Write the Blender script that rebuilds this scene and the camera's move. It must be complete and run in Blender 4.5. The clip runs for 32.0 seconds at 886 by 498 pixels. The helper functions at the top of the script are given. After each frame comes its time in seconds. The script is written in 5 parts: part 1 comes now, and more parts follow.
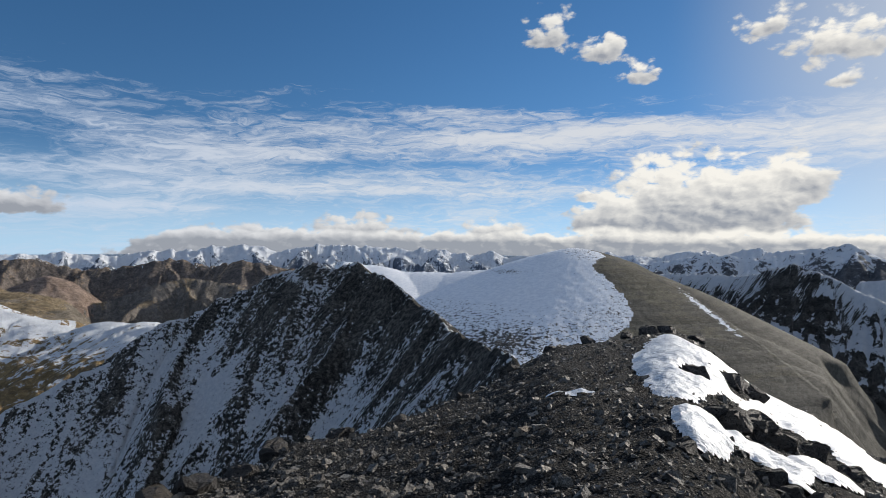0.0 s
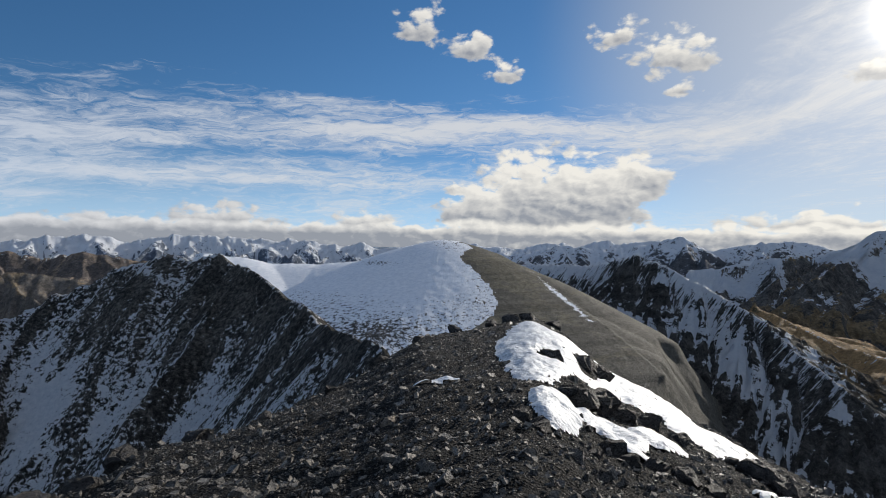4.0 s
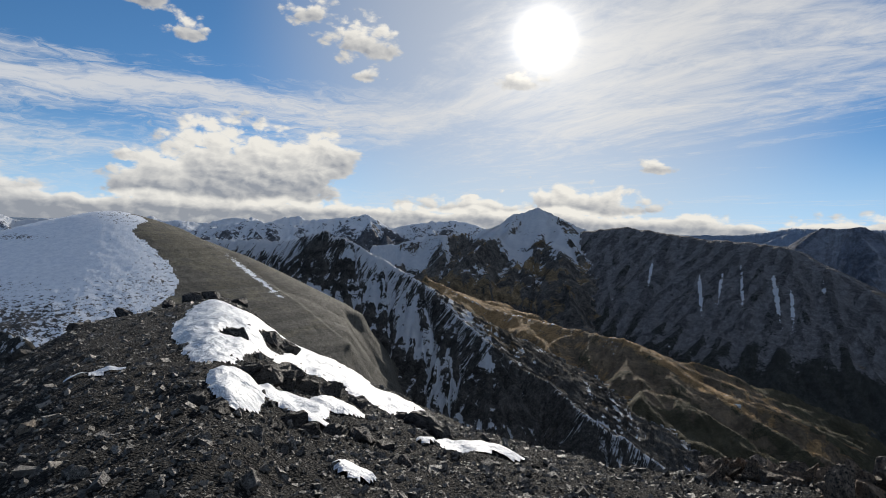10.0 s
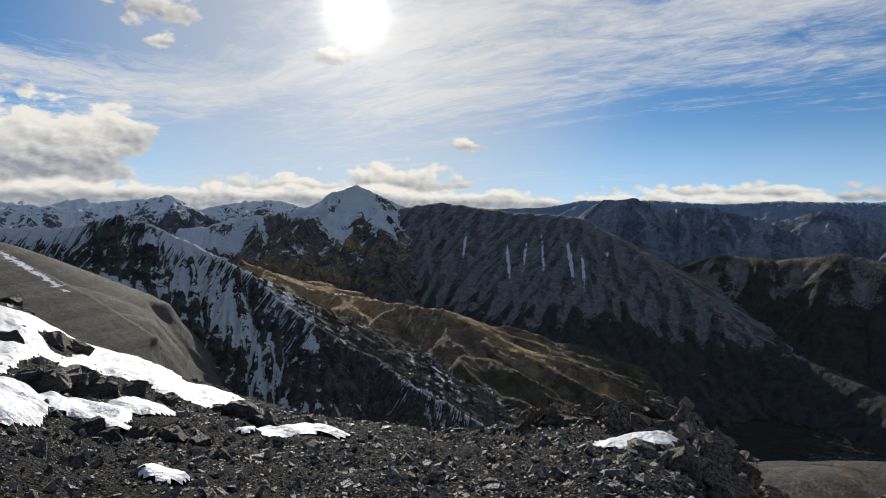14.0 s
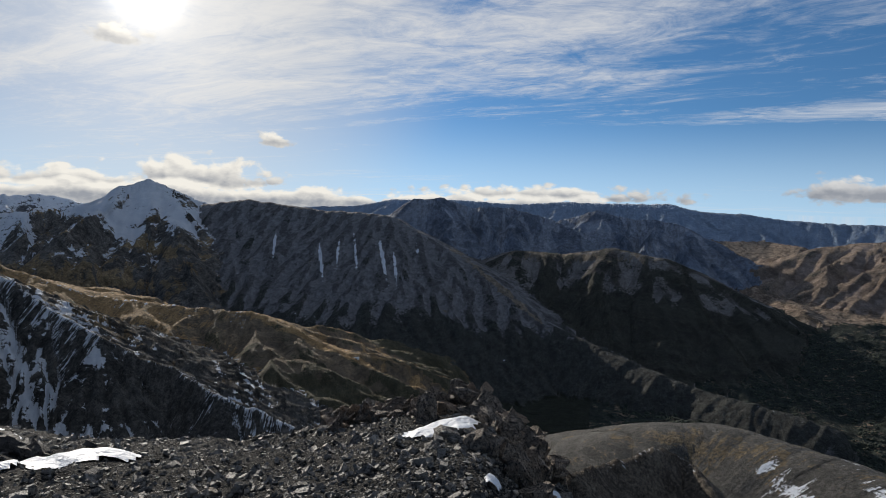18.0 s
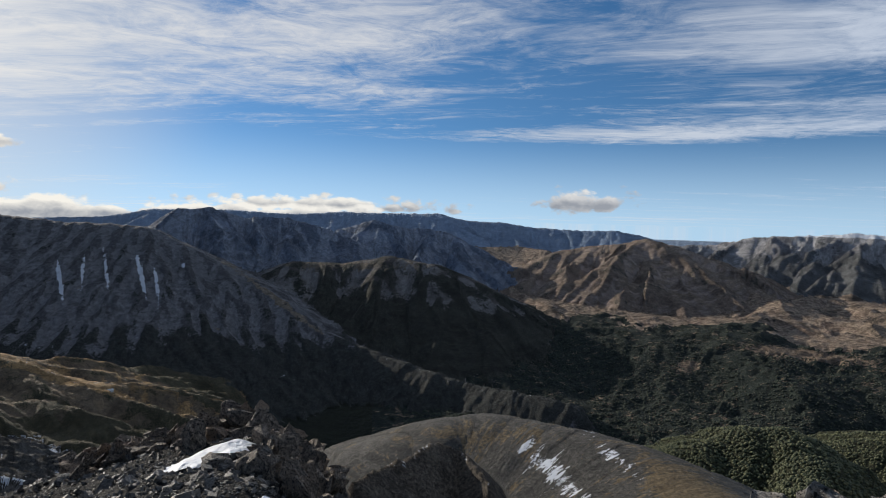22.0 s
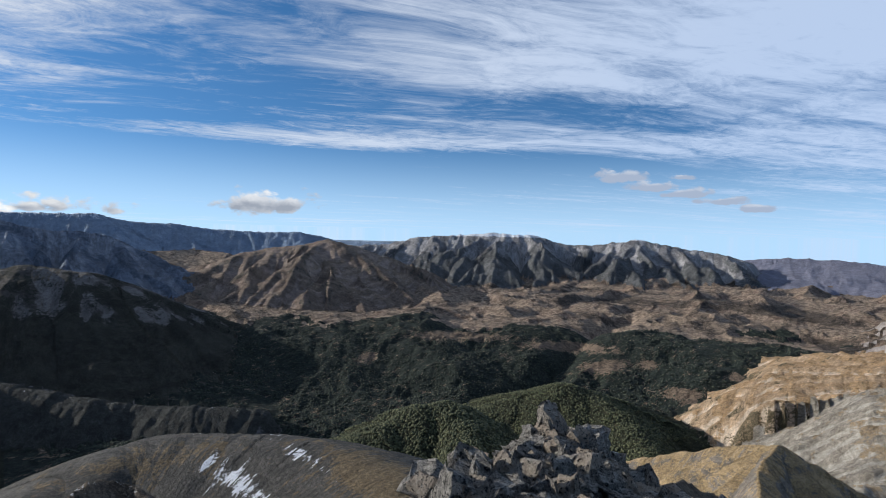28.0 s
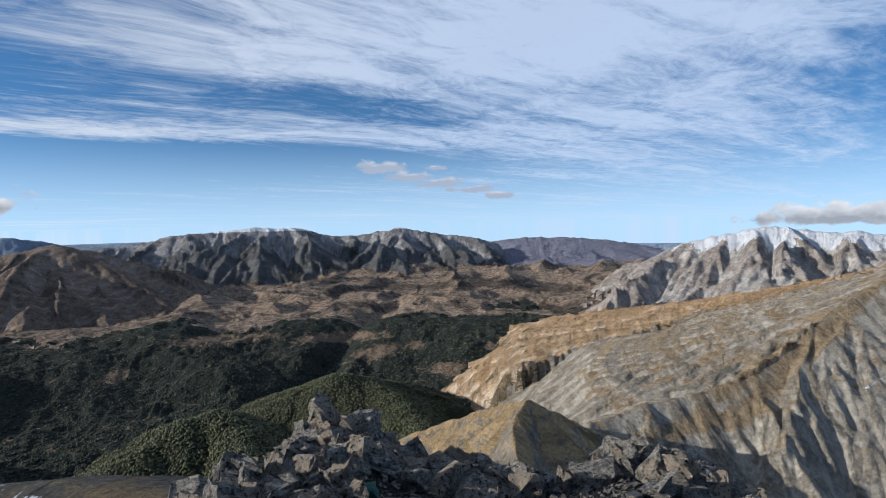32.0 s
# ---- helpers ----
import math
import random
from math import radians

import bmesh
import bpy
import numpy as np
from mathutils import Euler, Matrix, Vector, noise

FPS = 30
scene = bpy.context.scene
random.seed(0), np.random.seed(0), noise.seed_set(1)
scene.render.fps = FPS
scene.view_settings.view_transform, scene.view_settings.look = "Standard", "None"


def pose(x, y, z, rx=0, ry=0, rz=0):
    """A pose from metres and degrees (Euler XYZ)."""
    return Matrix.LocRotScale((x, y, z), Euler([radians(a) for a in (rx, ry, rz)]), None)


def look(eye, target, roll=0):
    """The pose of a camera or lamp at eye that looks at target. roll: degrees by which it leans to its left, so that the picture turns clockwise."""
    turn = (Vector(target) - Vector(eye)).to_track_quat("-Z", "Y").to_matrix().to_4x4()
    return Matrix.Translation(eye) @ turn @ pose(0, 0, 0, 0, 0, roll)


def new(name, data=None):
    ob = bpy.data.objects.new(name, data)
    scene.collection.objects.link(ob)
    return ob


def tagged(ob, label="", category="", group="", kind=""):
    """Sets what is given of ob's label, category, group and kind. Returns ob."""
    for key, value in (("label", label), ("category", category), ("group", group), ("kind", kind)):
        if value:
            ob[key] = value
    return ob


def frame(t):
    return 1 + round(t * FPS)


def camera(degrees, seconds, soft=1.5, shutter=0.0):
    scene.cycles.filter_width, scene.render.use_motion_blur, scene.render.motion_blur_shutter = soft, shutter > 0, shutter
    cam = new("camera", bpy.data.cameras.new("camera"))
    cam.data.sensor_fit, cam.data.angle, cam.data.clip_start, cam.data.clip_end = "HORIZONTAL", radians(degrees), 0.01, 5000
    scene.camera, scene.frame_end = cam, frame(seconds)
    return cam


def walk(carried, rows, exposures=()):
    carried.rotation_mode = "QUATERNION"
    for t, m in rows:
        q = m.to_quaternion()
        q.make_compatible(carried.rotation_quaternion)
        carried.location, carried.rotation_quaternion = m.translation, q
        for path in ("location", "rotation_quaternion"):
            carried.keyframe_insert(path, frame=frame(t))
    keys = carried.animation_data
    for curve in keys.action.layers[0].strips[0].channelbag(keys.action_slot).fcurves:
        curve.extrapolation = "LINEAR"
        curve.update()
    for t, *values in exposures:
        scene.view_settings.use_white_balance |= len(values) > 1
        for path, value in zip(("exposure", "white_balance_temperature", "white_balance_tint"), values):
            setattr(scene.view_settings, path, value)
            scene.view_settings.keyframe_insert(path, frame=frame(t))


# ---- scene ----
cam = camera(74.3, 32.0, 0.8)
# seconds, turn, tilt, lean (degrees); the camera is held at eye height on the summit
TURNS = [
    (0.0, 0.05, -0.63, -0.44),
    (0.5, -1.63, -0.60, -0.58),
    (1.0, -3.21, -0.61, -0.63),
    (1.5, -4.92, -0.70, -0.82),
    (2.0, -6.57, -0.71, -0.73),
    (2.5, -8.16, -0.78, -0.65),
    (3.0, -9.56, -0.96, -0.56),
    (3.5, -11.09, -1.20, -0.63),
    (5.5, -17.12, -1.49, -1.33),
    (6.0, -18.93, -1.52, -1.55),
    (6.5, -21.09, -1.54, -1.89),
    (7.0, -23.56, -1.57, -2.23),
    (7.5, -26.24, -1.85, -2.59),
    (8.0, -29.24, -2.10, -2.72),
    (8.5, -32.58, -2.34, -2.67),
    (9.0, -35.60, -2.55, -2.51),
    (9.5, -38.87, -2.78, -2.36),
    (10.0, -42.22, -2.93, -2.30),
    (10.5, -45.58, -3.07, -2.12),
    (11.0, -47.68, -3.11, -2.10),
    (11.5, -49.85, -3.22, -2.04),
    (12.0, -52.32, -3.44, -1.82),
    (12.5, -54.95, -3.65, -1.33),
    (13.0, -57.15, -4.05, -1.06),
    (13.5, -58.34, -4.39, -1.05),
    (15.5, -66.48, -4.70, -1.44),
    (16.0, -68.89, -4.63, -1.58),
    (16.5, -71.00, -4.50, -1.49),
    (17.0, -73.30, -4.43, -1.58),
    (17.5, -75.72, -4.35, -1.53),
    (18.0, -77.99, -4.33, -1.75),
    (18.5, -80.43, -4.24, -1.83),
    (19.0, -83.33, -4.11, -1.88),
    (19.5, -86.48, -3.95, -1.93),
    (20.0, -89.76, -3.78, -2.09),
    (20.5, -91.71, -3.51, -2.04),
    (21.0, -93.97, -3.16, -1.78),
    (21.5, -96.63, -2.92, -1.54),
    (22.0, -99.52, -2.77, -1.49),
    (22.5, -101.97, -2.68, -1.32),
    (23.0, -104.79, -2.68, -1.20),
    (23.5, -107.75, -2.54, -1.28),
    (24.0, -110.14, -2.44, -1.22),
    (24.5, -112.21, -2.33, -1.26),
    (25.0, -114.39, -2.30, -1.29),
    (25.5, -117.17, -2.37, -1.20),
    (26.0, -120.31, -2.42, -1.14),
    (26.5, -123.63, -2.37, -1.04),
    (28.5, -132.00, -1.81, -1.02),
    (29.0, -134.80, -1.93, -0.24),
    (29.5, -138.24, -2.21, 0.37),
    (30.0, -142.07, -2.48, 0.80),
    (30.5, -145.56, -2.63, 1.09),
    (31.0, -147.67, -2.67, 1.15),
    (31.5, -150.00, -2.56, 1.17),
    (32.0, -152.55, -2.67, 1.27),
]
EYE = 1.6


def stand(turn):
    """The camera swings on an arm's length round the holder."""
    a = radians(turn)
    return -0.18 * math.sin(a), 0.18 * math.cos(a) - 0.18


walk(cam, [(t, pose(*stand(a), EYE, 90 + p, r, a)) for t, a, p, r in TURNS], exposures=[(0.0, 0.0, 6500, 10), (6.0, -0.14, 6500, 10), (20.0, -0.08, 6560, 10), (25.0, 0.10, 6380, 10), (29.0, 0.17, 6120, 10), (32.0, 0.17, 6200, 10)])

# ---- light ----
SUN_AZ, SUN_EL = -51.2, 17.0


def heading(az, el):
    a, e = radians(az), radians(el)
    return Vector((-math.sin(a) * math.cos(e), math.cos(a) * math.cos(e), math.sin(e)))


sun = bpy.data.lights.new("sun", "SUN")
sun.energy, sun.angle, sun.color = 5.0, radians(0.53), (1.0, 0.93, 0.83)
new("sun", sun).matrix_world = look(heading(SUN_AZ, SUN_EL) * 900, (0, 0, 0))


class Graph:
    """Short calls to lay out a node tree."""

    def __init__(self, tree):
        self.tree = tree
        tree.nodes.clear()

    def node(self, kind, ins=(), **props):
        n = self.tree.nodes.new(kind)
        for k, v in props.items():
            setattr(n, k, v)
        for key, v in (ins.items() if isinstance(ins, dict) else enumerate(ins)):
            if v is None:
                continue
            if hasattr(v, "is_output"):
                self.tree.links.new(v, n.inputs[key])
            else:
                n.inputs[key].default_value = v
        return n

    def math(self, op, a, b=None, c=None, clamp=False):
        return self.node("ShaderNodeMath", [a, b, c], operation=op, use_clamp=clamp).outputs[0]

    def vec(self, op, a, b=None):
        return self.node("ShaderNodeVectorMath", [a, b], operation=op).outputs[0]

    def xyz(self, v):
        return self.node("ShaderNodeSeparateXYZ", [v]).outputs

    def join(self, x, y, z):
        return self.node("ShaderNodeCombineXYZ", [x, y, z]).outputs[0]

    def step(self, v, lo, hi, a=0.0, b=1.0):
        return self.node("ShaderNodeMapRange", [v, lo, hi, a, b], interpolation_type="SMOOTHSTEP").outputs[0]

    def mix(self, f, a, b):
        n = self.node("ShaderNodeMix", data_type="RGBA")
        for i, v in ((0, f), (6, a), (7, b)):
            if hasattr(v, "is_output"):
                self.tree.links.new(v, n.inputs[i])
            else:
                n.inputs[i].default_value = v if i == 0 else (*v[:3], 1)
        return n.outputs[2]

    def noise(self, v, scale, detail=4.0, rough=0.55, distort=0.0):
        return self.node("ShaderNodeTexNoise", {"Vector": v, "Scale": scale, "Detail": detail, "Roughness": rough, "Distortion": distort}).outputs[0]

    def scaled(self, v, s):
        return self.node("ShaderNodeMapping", {"Vector": v, "Scale": s}).outputs[0]


world = bpy.data.worlds.new("sky")
scene.world = world
world.use_nodes = True
w = Graph(world.node_tree)
way = w.node("ShaderNodeTexCoord").outputs["Generated"]
wx, wy, wz = w.xyz(way)[:3]
# the sky is read a little above the true height, which keeps the haze at the skyline pale
lifted = w.join(wx, wy, w.math("ADD", w.math("MULTIPLY", w.math("MAXIMUM", wz, 0.0), 1.05), 0.13))
air = w.node("ShaderNodeTexSky", {"Vector": w.vec("NORMALIZE", lifted)}, sky_type="NISHITA", sun_disc=False, sun_elevation=radians(SUN_EL), sun_rotation=radians(-SUN_AZ), altitude=1800, air_density=1.0, dust_density=0.25, ozone_density=2.2).outputs[0]
air = w.node("ShaderNodeHueSaturation", {"Saturation": 1.22, "Value": 1.02, "Color": air}).outputs[0]
pale = w.step(wz, 0.16, -0.02)
air = w.mix(w.math("MULTIPLY", pale, 0.62), air, (5.5, 7.5, 9.2))
turn = w.math("MULTIPLY", w.math("ARCTAN2", w.math("MULTIPLY", wx, -1.0), wy), 57.2958)
turn = w.math("ADD", turn, w.math("MULTIPLY", w.math("GREATER_THAN", turn, 100.0), -360.0))
tilt = w.math("MULTIPLY", w.math("ARCSINE", wz), 57.2958)
# thin high cloud: a flat layer, drawn out along the wind
wind = radians(-20)
height = w.math("ADD", w.math("MAXIMUM", wz, 0.0), 0.035)
along = w.math("DIVIDE", w.math("ADD", w.math("MULTIPLY", wx, -math.sin(wind)), w.math("MULTIPLY", wy, math.cos(wind))), height)
across = w.math("DIVIDE", w.math("ADD", w.math("MULTIPLY", wx, math.cos(wind)), w.math("MULTIPLY", wy, math.sin(wind))), height)
layer = w.join(w.math("MULTIPLY", along, 0.22), across, 0.0)
bent = w.vec("ADD", layer, w.node("ShaderNodeVectorMath", [w.node("ShaderNodeTexNoise", {"Vector": w.join(w.math("MULTIPLY", along, 0.5), w.math("MULTIPLY", across, 0.6), 3.0), "Scale": 0.6, "Detail": 3.0}).outputs[1], (0.9, 0.9, 0.0)], operation="MULTIPLY").outputs[0])
strands = w.noise(bent, 1.35, 9, 0.62, 0.5)
fibres = w.noise(w.scaled(bent, (2.6, 1.0, 1.0)), 4.5, 7, 0.66, 1.2)
wisps = w.noise(w.scaled(bent, (2.2, 1.0, 1.0)), 15.0, 6, 0.7, 0.8)
ripple = w.noise(w.scaled(layer, (3.2, 1.3, 1.0)), 3.2, 5, 0.6, 0.8)
drift = w.noise(w.join(w.math("MULTIPLY", along, 0.25), w.math("MULTIPLY", across, 0.4), 8.0), 0.7, 3, 0.5)
# where the layer is thick or torn open: turn, elevation, widths, amount
COVER = [(-76, 19, 26, 9, 0.09), (-52, 13, 12, 5, 0.05), (-150, 17, 30, 7, 0.13), (-172, 18, 20, 8, 0.10), (10, 24, 34, 6, -0.2), (-106, 5, 34, 3.5, -0.22), (-32, 17, 12, 5, -0.12), (-172, 8, 18, 3, 0.08), (-120, 8.2, 30, 0.9, 0.14), (-135, 12.0, 26, 1.2, -0.08), (-30, 4, 20, 2.5, -0.1), (-4, 20, 15, 6, -0.16), (-110, 13, 14, 3, -0.1), (-116, 21, 14, 6, -0.05)]
COVER += [(-14, 18, 18, 5, -0.11), (26, 17.5, 14, 4, -0.1), (4, 14.2, 26, 1.2, -0.05), (6, 5.2, 24, 0.9, 0.13), (-10, 10.2, 20, 1.4, 0.15), (16, 8.2, 13, 1.1, 0.1), (26, 15.5, 8, 1.2, 0.08), (0, 12.8, 10, 1.0, 0.07), (28, 3.0, 12, 0.5, 0.12), (-36, 9.0, 12, 2.5, 0.08), (0, 7.4, 30, 0.5, -0.06), (-60, 9, 10, 3, 0.05)]
cover = None
for ca, ce, wa, we, amount in COVER:
    qa = w.math("POWER", w.math("DIVIDE", w.math("SUBTRACT", turn, ca), wa), 2.0)
    qe = w.math("POWER", w.math("DIVIDE", w.math("SUBTRACT", tilt, ce), we), 2.0)
    term = w.math("MULTIPLY", w.math("EXPONENT", w.math("MULTIPLY", w.math("ADD", qa, qe), -1.0)), amount)
    cover = term if cover is None else w.math("ADD", cover, term)
body = w.math("ADD", w.math("MULTIPLY", strands, 0.50), w.math("ADD", w.math("MULTIPLY", w.math("ADD", w.math("MULTIPLY", fibres, 0.68), w.math("MULTIPLY", wisps, 0.32)), 0.40), w.math("MULTIPLY", ripple, 0.16)))
body = w.math("ADD", body, w.math("MULTIPLY", w.math("SUBTRACT", drift, 0.5), 0.35))
# extra unseen veil overhead, added to brighten the shaded land
cover = w.math("ADD", cover, w.step(tilt, 24.0, 42.0, 0.0, 0.10))
# west and north-west the layer lies in long level bands
level = w.math("ADD", tilt, w.math("MULTIPLY", w.math("SINE", w.math("MULTIPLY", w.math("SUBTRACT", turn, 8.0), 0.045)), 0.8))
sweep = w.join(w.math("MULTIPLY", turn, 0.05), w.math("MULTIPLY", level, 0.36), 0.0)
sweep = w.vec("ADD", sweep, w.node("ShaderNodeVectorMath", [w.node("ShaderNodeTexNoise", {"Vector": w.join(w.math("MULTIPLY", turn, 0.12), w.math("MULTIPLY", level, 0.3), 5.0), "Scale": 1.0, "Detail": 4.0, "Roughness": 0.6}).outputs[1], (0.5, 0.9, 0.0)], operation="MULTIPLY").outputs[0])
bands = w.noise(sweep, 1.0, 9, 0.62, 0.3)
shreds = w.noise(w.scaled(sweep, (3.0, 2.6, 1.0)), 2.2, 8, 0.68, 0.9)
banded = w.math("ADD", w.math("MULTIPLY", bands, 0.62), w.math("MULTIPLY", shreds, 0.44))
banded = w.math("SUBTRACT", w.math("ADD", banded, 0.025), w.step(tilt, 11.5, 17.0, 0.0, 0.10))
west = w.step(turn, -48.0, -26.0)
body = w.math("ADD", w.math("MULTIPLY", body, w.math("SUBTRACT", 1.0, west)), w.math("MULTIPLY", banded, west))
thin = w.step(w.math("ADD", body, cover), 0.47, 0.74)
toward = w.node("ShaderNodeVectorMath", [way, tuple(heading(SUN_AZ, SUN_EL))], operation="DOT_PRODUCT").outputs["Value"]
glow = w.math("POWER", w.math("MAXIMUM", toward, 0.0), 26.0)
air = w.mix(w.math("MULTIPLY", w.step(toward, 0.87, 1.0), 0.6), air, (5.6, 5.75, 5.8))
veil = w.mix(w.step(toward, -0.3, 1.0), (5.0, 5.9, 7.4), (7.4, 7.3, 7.1))
sky = w.mix(w.math("MULTIPLY", thin, 0.8), air, veil)
# heaped clouds: turn, elevation of the base, half width, height (degrees)
HEAPS = [(-15.8, 1.6, 3.8, 3.6), (-20.5, 1.9, 5.0, 6.9), (-26.0, 2.5, 6.0, 5.6), (-30.5, 4.6, 3.8, 3.1), (8.3, 0.4, 5.5, 2.3), (17.5, 0.2, 4.5, 1.5), (-4.6, 0.4, 4.2, 2.0), (-113.3, 1.8, 4.2, 1.5), (36.8, 2.6, 4.0, 1.5), (-61.9, 5.3, 1.6, 0.9), (-146.5, 5.2, 2.6, 0.8), (-149.6, 4.3, 2.4, 0.75), (-152.6, 3.7, 2.2, 0.6), (-155.4, 3.0, 2.0, 0.55), (-157.8, 2.4, 1.4, 0.5), (-152.2, 5.2, 1.2, 0.5), (-185.5, -0.4, 6.0, 1.4), (-15.2, 17.2, 2.2, 1.7), (-10.6, 18.9, 2.4, 2.4), (-18.3, 15.1, 1.9, 1.3), (-28.8, 17.8, 2.3, 1.8), (-34.2, 15.6, 3.6, 2.4), (-34.4, 13.0, 1.2, 0.8), (-14.0, 4.2, 1.4, 1.0), (-49.3, 12.9, 2.2, 1.1), (-55.0, 1.5, 8.0, 2.2), (-88.0, 1.0, 12.0, 1.1), (-45.0, 1.0, 7.0, 1.4)]
heap, lift = None, None
for ca, base_el, half, tall in HEAPS:
    hx = w.math("DIVIDE", w.math("SUBTRACT", turn, ca), half)
    hy = w.math("DIVIDE", w.math("SUBTRACT", tilt, base_el), tall)
    under = w.math("MULTIPLY", w.math("MINIMUM", hy, 0.0), 2.2)
    q = w.math("SQRT", w.math("ADD", w.math("POWER", hx, 2.0), w.math("ADD", w.math("POWER", w.math("MAXIMUM", hy, 0.0), 2.0), w.math("POWER", under, 2.0))))
    q = w.math("MULTIPLY", w.math("SUBTRACT", 1.0, q), 1.0 if tall > 3 else (0.42 if base_el > 10 else 0.62))
    mine = w.math("MULTIPLY", w.step(q, -0.25, 0.3), hy)
    heap = q if heap is None else w.math("MAXIMUM", heap, q)
    lift = mine if lift is None else w.math("MAXIMUM", lift, mine)
flat_sky = w.join(w.math("MULTIPLY", turn, 0.82), w.math("MULTIPLY", tilt, 1.35), 0.0)
curl = w.node("ShaderNodeTexNoise", {"Vector": flat_sky, "Scale": 0.45, "Detail": 3.0}).outputs[1]
flat_sky = w.vec("ADD", flat_sky, w.node("ShaderNodeVectorMath", [curl, (1.1, 1.1, 0.0)], operation="MULTIPLY").outputs[0])


def puffs(v):
    round_ = w.node("ShaderNodeTexVoronoi", {"Vector": v, "Scale": 0.62, "Detail": 3.0, "Roughness": 0.42, "Lacunarity": 2.2}, feature="F1", voronoi_dimensions="2D", normalize=True).outputs[0]
    return w.math("ADD", w.math("MULTIPLY", w.noise(v, 0.34, 6, 0.55), 0.55), w.math("MULTIPLY", w.math("SUBTRACT", 1.05, w.math("MULTIPLY", round_, 1.5)), 0.45))


lumps = puffs(flat_sky)
sunward = w.vec("ADD", flat_sky, (-0.32, 0.42, 0.0))
lumps_lit = puffs(sunward)
# the long bank along the skyline, from the west round to the east
bank_top = w.math("MULTIPLY_ADD", w.noise(w.join(w.math("MULTIPLY", turn, 0.16), 2.0, 0.0), 1.0, 3, 0.5), 3.4, -0.55)
ends = w.math("MULTIPLY", w.step(turn, -104.0, -92.0), w.step(turn, 40.0, 24.0))
bank_top = w.math("MULTIPLY", bank_top, ends)
bank = w.math("SUBTRACT", w.math("MULTIPLY", w.math("SUBTRACT", bank_top, tilt), 0.55), w.math("MULTIPLY", w.math("SUBTRACT", 1.0, ends), 3.0))
heap_all = w.math("MAXIMUM", heap, bank)
lift = w.math("MAXIMUM", lift, w.math("MULTIPLY", w.step(bank, -0.2, 0.2), w.math("DIVIDE", tilt, w.math("MAXIMUM", bank_top, 0.4))))
dense = w.math("ADD", heap_all, w.math("MULTIPLY", w.math("SUBTRACT", lumps, 0.5), 1.7))
mask = w.step(dense, 0.02, 0.30)
lit = w.math("MULTIPLY_ADD", w.math("SUBTRACT", lumps, lumps_lit), 1.7, 0.40)
lit = w.math("ADD", lit, w.math("MULTIPLY", w.math("SUBTRACT", w.math("MINIMUM", lift, 1.0), 0.42), 1.15))
lit = w.math("ADD", lit, w.math("MULTIPLY", w.step(dense, 0.7, 0.05), 0.3))
lit = w.math("ADD", lit, w.math("MULTIPLY", w.step(toward, 0.55, 0.98), 0.25), None, True)
# the thin cloud to the south is in its own shade
grey = w.math("MULTIPLY", w.step(turn, -142.0, -145.0), w.step(turn, -164.0, -160.0))
lit = w.math("SUBTRACT", lit, w.math("MULTIPLY", grey, 0.45), None, True)
heap_white = w.mix(lit, w.mix(grey, (2.9, 3.1, 3.5), (3.3, 3.8, 4.7)), w.mix(w.step(toward, 0.2, 0.95), (6.6, 6.7, 6.9), (8.6, 8.3, 7.6)))
sky = w.mix(w.math("MULTIPLY", mask, 0.97), sky, heap_white)
# the sun behind the veil
ahead = w.math("MAXIMUM", toward, 0.0)
bright = w.math("MULTIPLY", w.math("POWER", ahead, 2500.0), 3.0)
bright = w.math("ADD", bright, w.math("MULTIPLY", w.math("POWER", ahead, 900.0), 0.5))
bright = w.math("ADD", bright, w.math("MULTIPLY", w.math("POWER", ahead, 110.0), 0.17))
bright = w.math("ADD", bright, w.math("MULTIPLY", glow, 0.05))
sky = w.node("ShaderNodeVectorMath", [sky, w.node("ShaderNodeVectorMath", [(9.0, 8.5, 7.7), bright], operation="MULTIPLY").outputs[0]], operation="ADD").outputs[0]
back = w.node("ShaderNodeBackground", {"Color": sky, "Strength": 0.11})
w.node("ShaderNodeOutputWorld", {"Surface": back.outputs[0]})


# ---- materials ----
# usual distance of each kind of land, for the grain that shows on it
AWAY = {"frosted crag": 230, "snow basin": 700, "smooth scree": 650, "gullied ridge": 900, "snowed peak": 2450, "tussock spur": 1250, "dark scree mountain": 1850, "wooded scree hills": 2200, "haze-blue mountain": 2900, "haze-grey mountain": 3200, "haze-blue range": 4200, "brown tussock hill": 3100, "long range": 4200, "hazy range": 4500, "pale snowed range": 2800, "tawny slope": 1500, "grey scree spur": 950, "golden knob": 600, "scree mound": 140, "craggy rib": 28, "bush hill": 1000, "brown range": 2800, "brown cone": 2400, "dark spur": 2300, "grey foothill": 1200, "snow shoulder": 850, "haze-tinted snow range": 4400, "white range": 3400, "beech forest": 1900, "tussock basin": 3000, "dark valley": 1500, "haze-blue plain": 4700, "summit scree": 9}


